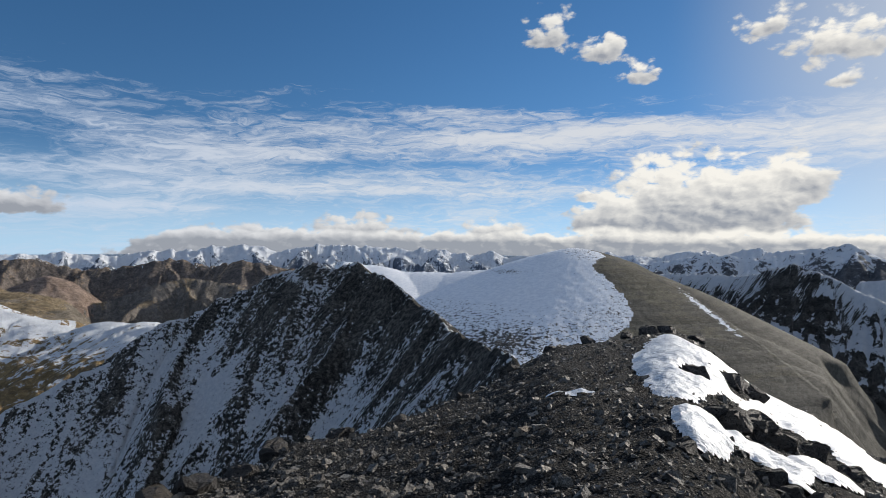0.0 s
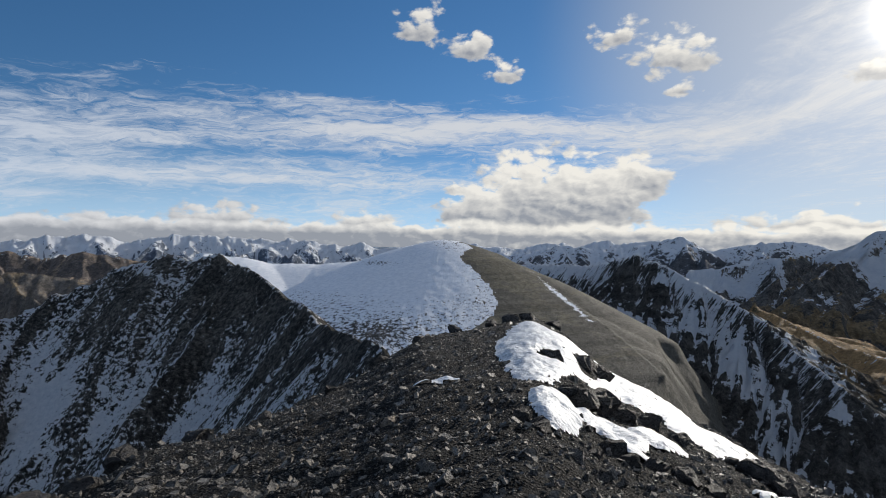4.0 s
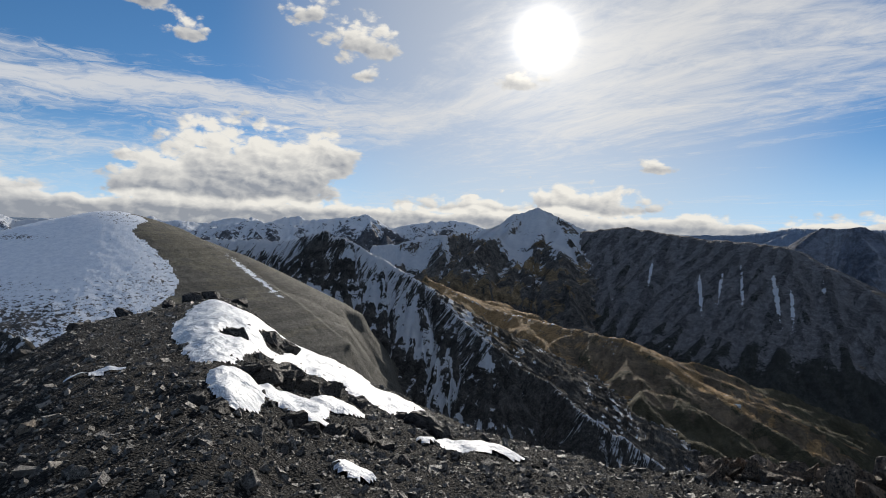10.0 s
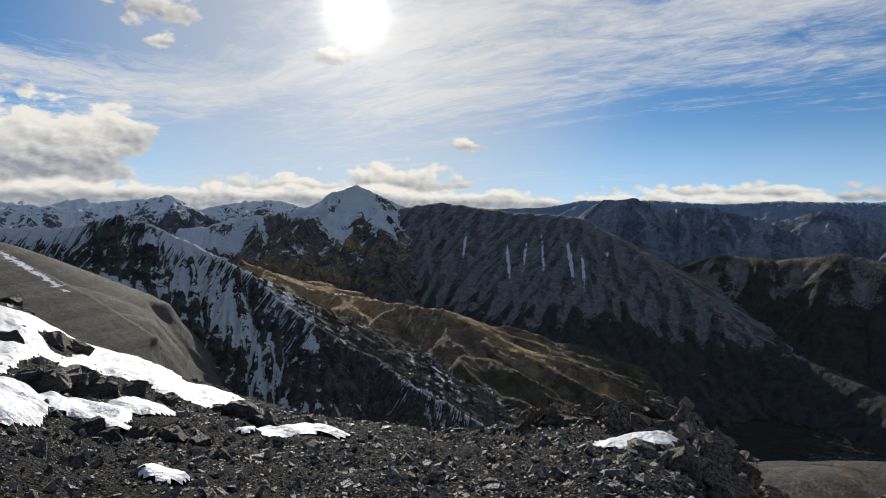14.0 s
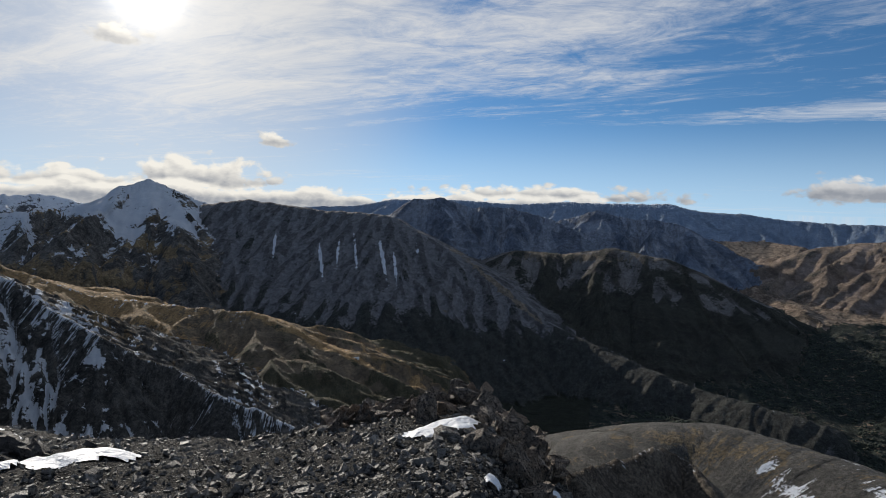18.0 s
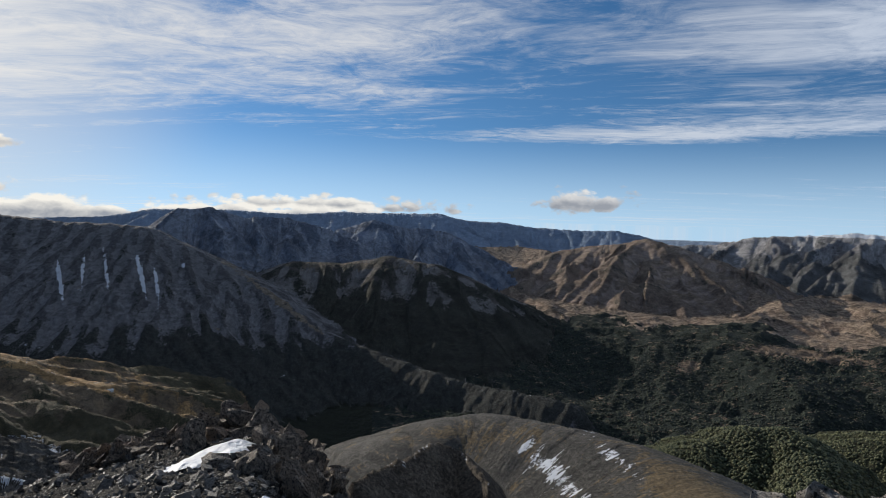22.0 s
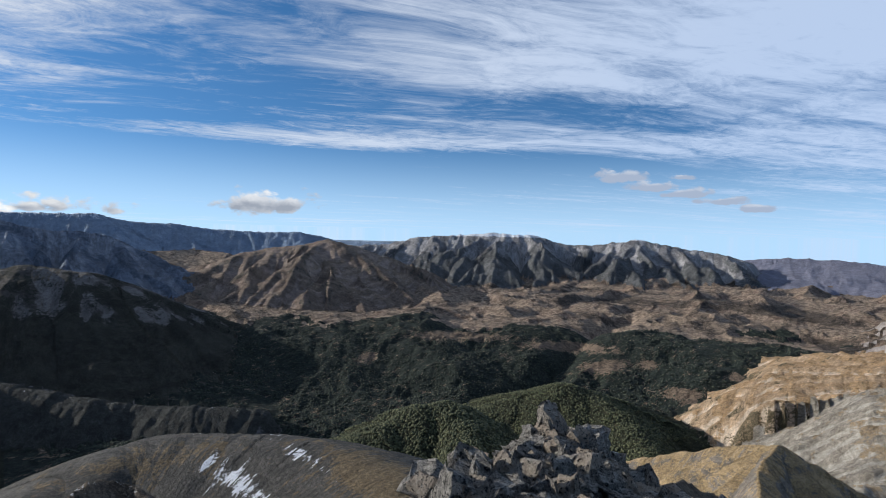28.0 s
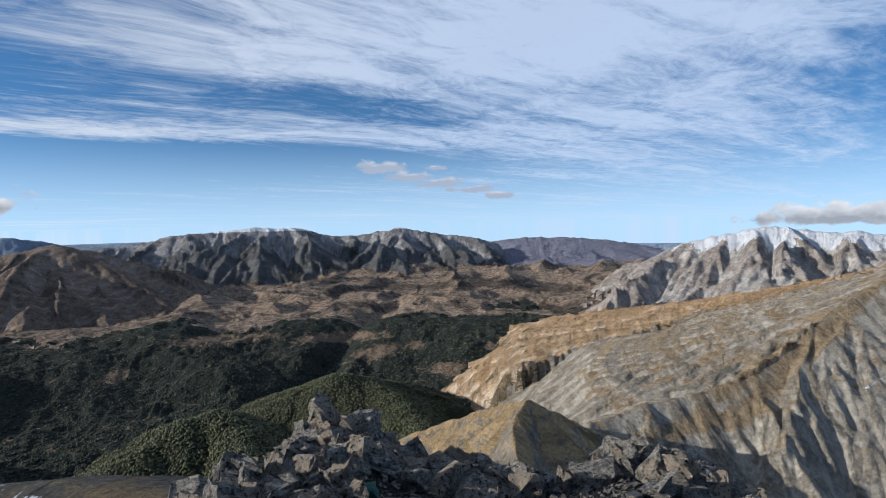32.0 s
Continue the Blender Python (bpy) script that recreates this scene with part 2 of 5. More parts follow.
def terrain(name, rock, pale, size, snow=0.0, streak=6.0, snow_size=0.0, reach=0.0, side=0.0, flat=0.3, grass=None, grassy=0.0, scree=None, screes=0.0, bush=None, bushy=0.0, relief=1.0, iso=0.45, in_gully=0.0, line=None, bush_reach=0.0):
    """Rock with scree, tussock, bush and snow. size: metres of the larger patches. The UV holds metres along and down from the crest."""
    m = bpy.data.materials.new(name)
    m.use_nodes = True
    g = Graph(m.node_tree)
    p = g.node("ShaderNodeNewGeometry")
    pos, nz = p.outputs["Position"], g.xyz(p.outputs["Normal"])[2]
    uv = g.node("ShaderNodeUVMap").outputs[0]
    down = g.xyz(uv)[1]
    dist = g.math("ABSOLUTE", down)
    carve = g.xyz(g.node("ShaderNodeUVMap", uv_map="carve").outputs[0])[0]
    hollow = g.step(carve, 0.35, -0.25)
    big = g.noise(pos, 1.0 / size, 5, 0.6)
    fine = g.noise(pos, 9.0 / size, 6, 0.68)
    run = g.noise(g.scaled(uv, (streak, 1, 1)), 1.0 / size, 6, 0.62, 0.35)
    if name == "dark scree mountain":
        run = g.noise(g.scaled(pos, (2.2, 2.2, 0.5)), 1.0 / size, 6, 0.62, 0.35)
    grit = g.noise(pos, 45.0 / size, 4, 0.7)
    c = g.mix(g.step(g.math("ADD", g.math("MULTIPLY", big, 0.45), g.math("MULTIPLY", fine, 0.55)), 0.42, 0.58), rock, pale)
    grain = AWAY[name] / 1000.0
    mottle = g.noise(pos, 1 / (7 * grain), 5, 0.75)
    # the hazed far lands also get a fainter mottle
    much = 1.0 if name in ("frosted crag", "gullied ridge", "snowed peak") else (0.25 if name in ("haze-blue range", "hazy range", "haze-blue plain") else 0.6)
    if name not in ("frosted crag", "snow basin", "beech forest", "bush hill", "summit scree", "craggy rib", "tussock basin"):
        down_hill = g.scaled(pos, (3.0, 3.0, 0.7)) if name == "dark scree mountain" else g.scaled(uv, (4.0, 1, 1))
        runs = g.noise(down_hill, 1 / (30 * grain), 6, 0.75, 0.3)
        mottle = g.math("ADD", g.math("MULTIPLY", mottle, 0.45), g.math("MULTIPLY", runs, 0.55))
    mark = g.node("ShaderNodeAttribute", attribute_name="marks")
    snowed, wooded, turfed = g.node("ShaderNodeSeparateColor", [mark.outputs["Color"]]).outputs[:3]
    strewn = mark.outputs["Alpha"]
    if screes:
        w = g.math("ADD", g.math("ADD", g.math("MULTIPLY", run, 0.45), g.math("ADD", g.math("MULTIPLY", big, 0.3), g.math("MULTIPLY", hollow, 0.25))), strewn)
        c = g.mix(g.math("MULTIPLY", g.step(w, 0.60 - 0.2 * screes, 0.68 - 0.2 * screes), 0.85), c, scree)
    if grassy:
        w = g.math("ADD", g.math("MULTIPLY", big, 0.35), g.math("ADD", g.math("MULTIPLY", fine, 0.25), g.math("MULTIPLY", run, 0.4)))
        w = g.math("ADD", g.math("ADD", w, turfed), g.math("MULTIPLY", g.math("SUBTRACT", nz, 0.8), 0.35))
        c = g.mix(g.step(w, 0.63 - 0.28 * grassy, 0.68 - 0.28 * grassy), c, g.mix(g.step(fine, 0.35, 0.65), [x * 0.55 for x in grass], grass))
    if bushy:
        w = g.math("ADD", g.math("MULTIPLY", big, 0.45), g.math("ADD", g.math("MULTIPLY", fine, 0.4), g.math("MULTIPLY", grit, 0.15)))
        w = g.math("ADD", g.math("ADD", w, wooded), g.math("MULTIPLY", g.math("SUBTRACT", nz, 0.8), -0.25))
        if bush_reach:
            w = g.math("ADD", w, g.math("MULTIPLY", g.math("SUBTRACT", g.math("DIVIDE", dist, bush_reach), 1.0, None, True), 0.5))
        w = g.math("ADD", w, g.math("MULTIPLY", g.math("SUBTRACT", hollow, 0.5), -0.12))
        c = g.mix(g.step(w, 0.61 - 0.28 * bushy, 0.635 - 0.28 * bushy), c, g.mix(g.step(grit, 0.35, 0.65), [x * 0.45 for x in bush], bush))
    speck = g.noise(pos, 110.0 / size, 3, 0.75)
    c = g.mix(g.math("MULTIPLY", g.step(grit, 0.45, 0.68), 0.55), c, [min(1, x * 1.6) for x in pale])
    c = g.mix(g.math("MULTIPLY", g.step(speck, 0.54, 0.4), 0.68), c, [x * 0.5 for x in rock])
    c = g.vec("SCALE", c)
    g.tree.links.new(g.step(mottle, 0.38, 0.62, 1 - 0.58 * much, 1 + 0.75 * much), c.node.inputs["Scale"])
    rough = 0.92
    pebbles = None
    if name == "summit scree":
        cells = g.node("ShaderNodeTexVoronoi", {"Vector": g.scaled(pos, (1, 1, 0.6)), "Scale": 26.0, "Detail": 1.0, "Randomness": 1.0}, feature="F1")
        tone = g.xyz(cells.outputs["Color"])[0]
        c = g.mix(g.step(tone, 0.1, 0.95), [x * 0.5 for x in rock], g.mix(g.step(tone, 0.7, 1.0), pale, (0.19, 0.17, 0.145)))
        # near-black gaps put the shade between pebbles into the colour
        c = g.mix(g.step(cells.outputs["Distance"], 0.3, 0.75), c, (0.008, 0.008, 0.008))
        pebbles = cells.outputs["Distance"]
    if snow:
        sm = g.noise(g.scaled(uv, (streak, 1, 1)), 1.0 / (snow_size or size * 0.5), 9, 0.7, 0.4)
        patchy = g.noise(pos, 2.6 / (snow_size or size * 0.5), 8, 0.74)
        broken = 0.55 if name == "frosted crag" else 0.38
        w = g.math("ADD", g.math("MULTIPLY", sm, (1 - broken) * (1 - iso)), g.math("MULTIPLY", patchy, (1 - broken) * iso))
        w = g.math("ADD", w, g.math("MULTIPLY", mottle, broken))
        w = g.math("ADD", w, g.math("MULTIPLY", g.math("SUBTRACT", nz, 0.75), flat))
        if reach:
            w = g.math("ADD", w, g.math("MULTIPLY", g.math("DIVIDE", dist, reach), -0.22))
        if in_gully:
            w = g.math("ADD", w, g.math("MULTIPLY", g.math("SUBTRACT", hollow, 0.5), in_gully))
        if line:
            w = g.math("ADD", w, g.math("MULTIPLY", g.step(g.xyz(pos)[2], line[0], line[1], -1.0, 1.0), line[2]))
        if side:
            w = g.math("ADD", w, g.math("MULTIPLY", g.math("SIGN", down), side))
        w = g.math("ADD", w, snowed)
        c = g.mix(g.step(w, 0.67 - 0.33 * snow, 0.69 - 0.33 * snow), c, g.mix(g.step(mottle, 0.3, 0.7), (0.62, 0.66, 0.72), (0.8, 0.82, 0.85)))
    b = g.node("ShaderNodeBump", {"Height": g.math("ADD", fine, g.math("MULTIPLY", g.math("ADD", run, g.math("MULTIPLY", grit, 0.4)), 0.8)), "Distance": size * 0.15 * relief, "Strength": 1.0})
    b = g.node("ShaderNodeBump", {"Height": mottle, "Distance": 2.6 * grain * min(relief, 1.3), "Strength": 1.0, "Normal": b.outputs[0]})
    if pebbles is not None:
        b = g.node("ShaderNodeBump", {"Height": pebbles, "Distance": 0.03, "Strength": 1.0, "Normal": b.outputs[0]}, invert=True)
    s = g.node("ShaderNodeBsdfPrincipled", {"Base Color": c, "Roughness": rough, "Specular IOR Level": 0.2, "Normal": b.outputs[0]})
    g.node("ShaderNodeOutputMaterial", {"Surface": s.outputs[0]})
    return m


TAWNY, OLIVE, BUSH = (0.30, 0.21, 0.11), (0.17, 0.145, 0.085), (0.04, 0.052, 0.026)
MATS = {
    "rocky_mountain": terrain("frosted crag", (0.03, 0.029, 0.027), (0.15, 0.137, 0.12), 13, 0.53, 3.0, 8, iso=0.7, relief=1.9, in_gully=0.1, flat=0.25, line=(0, -110, 0.05)),
    "snow_basin": terrain("snow basin", (0.06, 0.055, 0.048), (0.13, 0.12, 0.11), 18, 0.60, 2.2, 9, iso=0.8, flat=0.1, relief=0.25),
    "scree_slope": terrain("smooth scree", (0.058, 0.054, 0.044), (0.094, 0.087, 0.071), 16, 0.02, 3, 12, grass=(0.125, 0.112, 0.074), grassy=0.2, relief=0.3, iso=0.6),
    "streaked_ridge": terrain("gullied ridge", (0.034, 0.034, 0.033), (0.11, 0.103, 0.093), 26, 0.45, 20, 44, reach=1000, iso=0.12, relief=1.7, grass=(0.2, 0.14, 0.07), grassy=0.12, in_gully=0.07, flat=0.3),
    "snow_peak": terrain("snowed peak", (0.06, 0.057, 0.053), (0.2, 0.182, 0.162), 60, 0.40, 5, 40, reach=2600, grass=(0.34, 0.235, 0.115), grassy=0.36, relief=1.5, in_gully=0.1, iso=0.5, line=(-480, 0, 0.07)),
    "tawny_spur": terrain("tussock spur", (0.12, 0.095, 0.07), (0.27, 0.2, 0.125), 34, 0.16, 5, 26.3, reach=200, grass=(0.56, 0.345, 0.15), grassy=0.46, relief=1.4, in_gully=0.1, bush=BUSH, bushy=0.16, bush_reach=260),
    "dark_mountain": terrain("dark scree mountain", (0.075, 0.074, 0.077), (0.155, 0.152, 0.156), 64, 0.08, 10, 30, grass=(0.32, 0.25, 0.17), grassy=0.03, scree=(0.22, 0.217, 0.222), screes=0.58, relief=1.2, bush=(0.022, 0.028, 0.017), bushy=0.16, bush_reach=520),
    "scree_hill": terrain("wooded scree hills", (0.07, 0.063, 0.058), (0.135, 0.122, 0.112), 66, grass=(0.24, 0.19, 0.13), grassy=0.12, scree=(0.25, 0.237, 0.228), screes=0.5, bush=(0.024, 0.031, 0.018), bushy=0.42, bush_reach=260, relief=1.4),
    # bluish base colours here and in the next two stand for distance haze
    "hazed_mountain": terrain("haze-blue mountain", (0.111, 0.137, 0.182), (0.195, 0.221, 0.273), 122, 0.05, 10, 63.2, reach=400, scree=(0.325, 0.351, 0.403), screes=0.45, relief=1.4, in_gully=0.15),
    "grey_mountain": terrain("haze-grey mountain", (0.111, 0.143, 0.195), (0.195, 0.227, 0.286), 130, scree=(0.325, 0.351, 0.403), screes=0.45, relief=1.3),
    "hazed_far_range": terrain("haze-blue range", (0.2, 0.27, 0.37), (0.27, 0.345, 0.45), 165, 0.04, 6, 60, line=(-60, 40, 0.1)),
    "brown_hill": terrain("brown tussock hill", (0.135, 0.101, 0.0794), (0.236, 0.182, 0.142), 82.6, grass=(0.317, 0.243, 0.181), grassy=0.45, scree=(0.338, 0.27, 0.234), screes=0.4, bush=(0.0607, 0.0675, 0.0567), bushy=0.12),
    "long_range": terrain("long range", (0.16, 0.158, 0.165), (0.29, 0.28, 0.28), 122, 0.12, 6, 45, reach=420, scree=(0.40, 0.392, 0.39), screes=0.45, bush=(0.09, 0.1, 0.1), bushy=0.18, bush_reach=300, line=(-80, -15, 0.3), in_gully=0.05),
    # haze is put into this purple-blue base colour as well
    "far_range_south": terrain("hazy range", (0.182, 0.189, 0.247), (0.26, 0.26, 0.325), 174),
    "snow_range": terrain("pale snowed range", (0.264, 0.227, 0.198), (0.436, 0.389, 0.356), 100, 0.44, 9, 50, reach=420, scree=(0.528, 0.515, 0.488), screes=0.55, line=(-230, -50, 0.26), in_gully=0.2),
    "tawny_slope": terrain("tawny slope", (0.36, 0.25, 0.15), (0.62, 0.46, 0.31), 46, grass=(0.52, 0.33, 0.16), grassy=0.5, scree=(0.74, 0.63, 0.5), screes=0.45, bush=BUSH, bushy=0.14, relief=1.5),
    "grey_spur": terrain("grey scree spur", (0.21, 0.185, 0.148), (0.40, 0.36, 0.30), 34, 0.06, 9, 24, grass=(0.40, 0.28, 0.15), grassy=0.36, scree=(0.50, 0.465, 0.40), screes=0.42, relief=1.2),
    "tawny_knob": terrain("golden knob", (0.164, 0.145, 0.12), (0.292, 0.253, 0.209), 16.9, 0.05, 5, 9.23, grass=(0.506, 0.348, 0.158), grassy=0.66, relief=1.2),
    "scree_mound": terrain("scree mound", (0.055, 0.052, 0.046), (0.10, 0.094, 0.083), 7, 0.19, 7, 16, flat=0.0, grass=(0.2, 0.145, 0.075), grassy=0.16, iso=0.2, relief=0.8),
    "rock_rib": terrain("craggy rib", (0.05, 0.04, 0.032), (0.2, 0.165, 0.125), 2, 0.14, 1.5, 3.08, iso=0.6, relief=1.8),
    "bush_hill": terrain("bush hill", (0.034, 0.038, 0.02), (0.06, 0.062, 0.034), 30.4, grass=(0.2, 0.14, 0.09), grassy=0.02, relief=2.0),
    "brown_range": terrain("brown range", (0.1, 0.09, 0.085), (0.21, 0.175, 0.152), 95.7, 0.2, 7, 47.4, reach=200, grass=(0.416, 0.312, 0.216), grassy=0.35, in_gully=0.1),
    "brown_cone": terrain("brown cone", (0.22, 0.16, 0.125), (0.33, 0.25, 0.2), 87),
    "dark_spur": terrain("dark spur", (0.126, 0.119, 0.112), (0.224, 0.196, 0.168), 95.7, grass=(0.336, 0.252, 0.154), grassy=0.3),
    "grey_foothill": terrain("grey foothill", (0.18, 0.155, 0.122), (0.27, 0.232, 0.185), 52.2, grass=(0.34, 0.25, 0.135), grassy=0.5),
    "snow_shoulder": terrain("snow shoulder", (0.16, 0.122, 0.076), (0.25, 0.19, 0.125), 30.4, 0.62, 4, 23.2, reach=260, grass=(0.36, 0.25, 0.115), grassy=0.6),
    # rock tinted blue for haze, more faintly in the white range
    "far_snow_range": terrain("haze-tinted snow range", (0.10, 0.13, 0.18), (0.18, 0.21, 0.26), 70, 0.72, 2, 60, reach=900, iso=0.45, in_gully=0.06),
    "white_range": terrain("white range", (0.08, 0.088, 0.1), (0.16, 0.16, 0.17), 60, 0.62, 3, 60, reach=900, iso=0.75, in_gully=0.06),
    "forest": terrain("beech forest", (0.013, 0.019, 0.016), (0.028, 0.036, 0.027), 34, grass=(0.3, 0.215, 0.15), grassy=0.1, relief=1.0),
    "basin": terrain("tussock basin", (0.15, 0.105, 0.08), (0.34, 0.255, 0.19), 80, grass=(0.42, 0.325, 0.235), grassy=0.45, bush=(0.055, 0.052, 0.043), bushy=0.3, relief=1.1),
    "valley_floor": terrain("dark valley", (0.02, 0.025, 0.015), (0.045, 0.046, 0.03), 40, bush=(0.02, 0.026, 0.015), bushy=0.6, relief=1.6),
    # pale blue base colour paints the haze over the plain
    "far_plain": terrain("haze-blue plain", (0.30, 0.40, 0.52), (0.36, 0.45, 0.56), 300),
    "ground": terrain("summit scree", (0.045, 0.042, 0.039), (0.12, 0.111, 0.1), 1.1, grass=(0.11, 0.098, 0.083), grassy=0.25, relief=1.5),
}

# ---- the land ----
# crest lines as turn, elevation (degrees) and distance (metres) from the summit
CRESTS = {}
CRESTS['rocky_mountain'] = [(41.5, -16.0, 300), (37.2, -13.5, 300), (31.5, -10.7, 300), (27.3, -8.15, 300), (23.7, -6.5, 300), (20.4, -5.1, 297), (16.9, -3.4, 292), (14.3, -2.45, 285), (12.5, -1.75, 278), (10.1, -2.25, 272), (8.4, -1.8, 265), (7.1, -2.9, 255), (3.8, -4.5, 228), (2.2, -6.3, 210), (-0.3, -7.95, 185), (-2.0, -9.4, 165), (-3.7, -9.4, 152), (-5.3, -10.4, 138), (-6.7, -11.4, 125)]
CRESTS['snow_basin'] = [(10.1, -1.84, 900), (7.1, -2.27, 900), (3.6, -2.87, 900), (-0.3, -2.95, 890), (-4.7, -2.63, 880), (-8.0, -2.15, 860), (-10.9, -0.92, 840), (-12.7, -0.47, 830)]
CRESTS['scree_slope'] = [(-12.7, -0.47, 830), (-14.4, -0.99, 830), (-16.2, -1.76, 830), (-18.2, -2.48, 820), (-20.4, -3.36, 780), (-24.9, -7.06, 700), (-28.9, -9.85, 640), (-33.8, -13.69, 560)]
CRESTS['streaked_ridge'] = [(-18.7, -2.69, 1250), (-23.2, -2.56, 1200), (-27.0, -2.66, 1150), (-30.7, -1.60, 1100), (-33.4, -2.43, 1070), (-36.5, -4.09, 1030), (-40.5, -6.19, 980), (-43.9, -9.17, 920), (-47.6, -12.10, 860), (-53.3, -15.14, 840), (-57.5, -17.99, 780), (-62.9, -20.38, 760), (-67.4, -22.68, 720)]
CRESTS['snow_peak'] = [(-35.9, -2.76, 2800), (-35.3, -2.92, 2720), (-38.7, -2.44, 2720), (-41.8, -1.46, 2720), (-44.9, -1.31, 2720), (-47.3, -0.41, 2720), (-49.2, 0.82, 2720), (-51.4, 1.36, 2720), (-53.5, 0.58, 2720), (-56.3, -0.52, 2800), (-58.0, -1.49, 2816)]
CRESTS['snow_peak_spur'] = [(-51.4, 1.36, 2720), (-53.0, -0.75, 2624), (-56.9, -3.44, 2528), (-60.9, -6.40, 2400), (-62.6, -9.37, 2304)]
CRESTS['tawny_spur'] = [(-40.7, -5.72, 1500), (-47.1, -8.47, 1420), (-54.8, -9.82, 1340), (-61.0, -10.63, 1300), (-66.0, -13.12, 1230), (-69.9, -15.40, 1180), (-75.8, -19.12, 1100), (-78.9, -21.34, 1050)]
CRESTS['dark_mountain'] = [(-55.8, -0.59, 2730), (-59.6, -0.08, 2704), (-63.5, -0.50, 2623), (-66.7, -0.92, 2548), (-69.9, -0.96, 2485), (-72.8, -1.27, 2427), (-75.6, -2.66, 2335), (-78.6, -4.21, 2242), (-81.3, -5.84, 2153), (-84.3, -7.90, 2040), (-88.4, -11.02, 1908), (-93.4, -12.98, 1782), (-98.9, -14.77, 1663), (-102.5, -15.74, 1620), (-107.0, -16.26, 1555), (-113.2, -17.02, 1512)]
CRESTS['scree_hill'] = [(-81.2, -5.67, 2500), (-85.3, -4.21, 2450), (-89.8, -4.37, 2450), (-94.3, -3.62, 2450), (-98.3, -4.24, 2400), (-101.4, -5.38, 2350), (-102.4, -6.65, 2300), (-105.8, -8.78, 2250), (-109.7, -10.30, 2200), (-114.2, -12.15, 2120)]
CRESTS['scree_hill_spur'] = [(-81.8, -5.69, 2440), (-84.4, -7.54, 2300), (-88.5, -10.78, 2150), (-94.8, -13.67, 2000), (-101.5, -15.83, 1880), (-108.8, -16.20, 1780), (-113.8, -17.39, 1700)]
CRESTS['hazed_mountain'] = [(-72.8, -1.16, 3000), (-74.5, 0.20, 3000), (-75.3, 0.64, 3000), (-78.0, 0.74, 3000), (-80.8, -0.05, 3000), (-84.1, 0.06, 3000), (-88.0, -0.86, 2950), (-91.3, -2.11, 2900), (-95.1, -3.86, 2850)]
CRESTS['grey_mountain'] = [(-87.5, -2.25, 3300), (-89.1, -1.10, 3300), (-92.8, 0.02, 3300), (-95.5, -0.65, 3300), (-98.1, -0.71, 3300), (-100.7, -1.30, 3280), (-103.3, -2.76, 3250), (-106.7, -4.30, 3200)]
CRESTS['hazed_far_range'] = [(-64.1, -0.55, 4300), (-70.8, -0.21, 4300), (-68.9, -0.43, 4300), (-73.1, 0.46, 4300), (-79.6, 0.57, 4300), (-85.2, 0.31, 4300), (-89.6, 0.67, 4300), (-94.9, 0.63, 4300), (-99.1, 0.75, 4300), (-101.7, 0.10, 4300), (-105.1, 0.01, 4300), (-108.9, -0.44, 4300), (-112.8, -0.57, 4300), (-116.0, -0.50, 4300), (-118.7, -0.97, 4300), (-120.7, -1.66, 4300)]
CRESTS['brown_hill'] = [(-104.1, -7.61, 3200), (-107.4, -4.78, 3250), (-109.6, -3.35, 3300), (-111.7, -2.46, 3300), (-114.4, -1.95, 3300), (-116.6, -1.68, 3300), (-118.7, -1.19, 3300), (-120.7, -1.66, 3300), (-122.9, -2.97, 3250), (-125.7, -4.45, 3200), (-129.0, -5.72, 3150)]
CRESTS['long_range'] = [(-121.2, -1.68, 4400), (-121.9, -1.60, 4400), (-124.4, -1.41, 4400), (-127.5, -0.73, 4350), (-131.8, -0.34, 4350), (-135.3, -0.11, 4300), (-138.8, -0.30, 4300), (-142.0, -1.14, 4300), (-144.7, -1.04, 4300), (-148.2, -0.41, 4250), (-151.3, -1.03, 4250), (-155.1, -1.45, 4250), (-157.9, -2.06, 4250)]
CRESTS['far_range_south'] = [(-156.2, -2.14, 4600), (-160.6, -1.67, 4600), (-164.4, -1.73, 4600), (-168.5, -2.06, 4600), (-171.1, -2.46, 4600), (-173.5, -3.05, 4600), (-177.3, -3.41, 4600)]
CRESTS['snow_range'] = [(-169.5, -5.62, 2900), (-171.5, -4.19, 2900), (-173.5, -2.89, 2900), (-176.4, -1.94, 2900), (-179.1, -1.37, 2900), (-181.9, -0.97, 2900), (-183.7, -1.19, 2900), (-185.7, -1.54, 2900), (-188.0, -1.42, 2900), (-189.7, -1.70, 2900), (-192.2, -2.40, 2900)]
CRESTS['tawny_slope'] = [(-192.8, -2.81, 1700), (-189.8, -4.17, 1700), (-186.5, -5.63, 1680), (-183.4, -6.32, 1650), (-180.4, -7.40, 1600), (-176.3, -9.06, 1550), (-172.0, -10.77, 1500), (-168.4, -12.46, 1450), (-164.2, -14.16, 1400), (-159.8, -16.12, 1350)]
CRESTS['grey_spur'] = [(-192.8, -2.81, 1250), (-189.8, -5.14, 1150), (-187.3, -6.96, 1080), (-185.0, -9.03, 1020), (-183.0, -11.53, 960), (-180.4, -13.65, 900), (-176.8, -15.42, 850), (-172.0, -16.81, 800), (-166.3, -18.96, 740)]
CRESTS['tawny_knob'] = [(-146.8, -21.10, 230), (-149.7, -19.98, 225), (-153.1, -18.90, 220), (-157.0, -17.90, 212), (-160.4, -17.10, 205), (-162.5, -18.47, 190), (-165.2, -20.10, 175), (-168.9, -22.03, 155), (-171.9, -23.83, 140)]
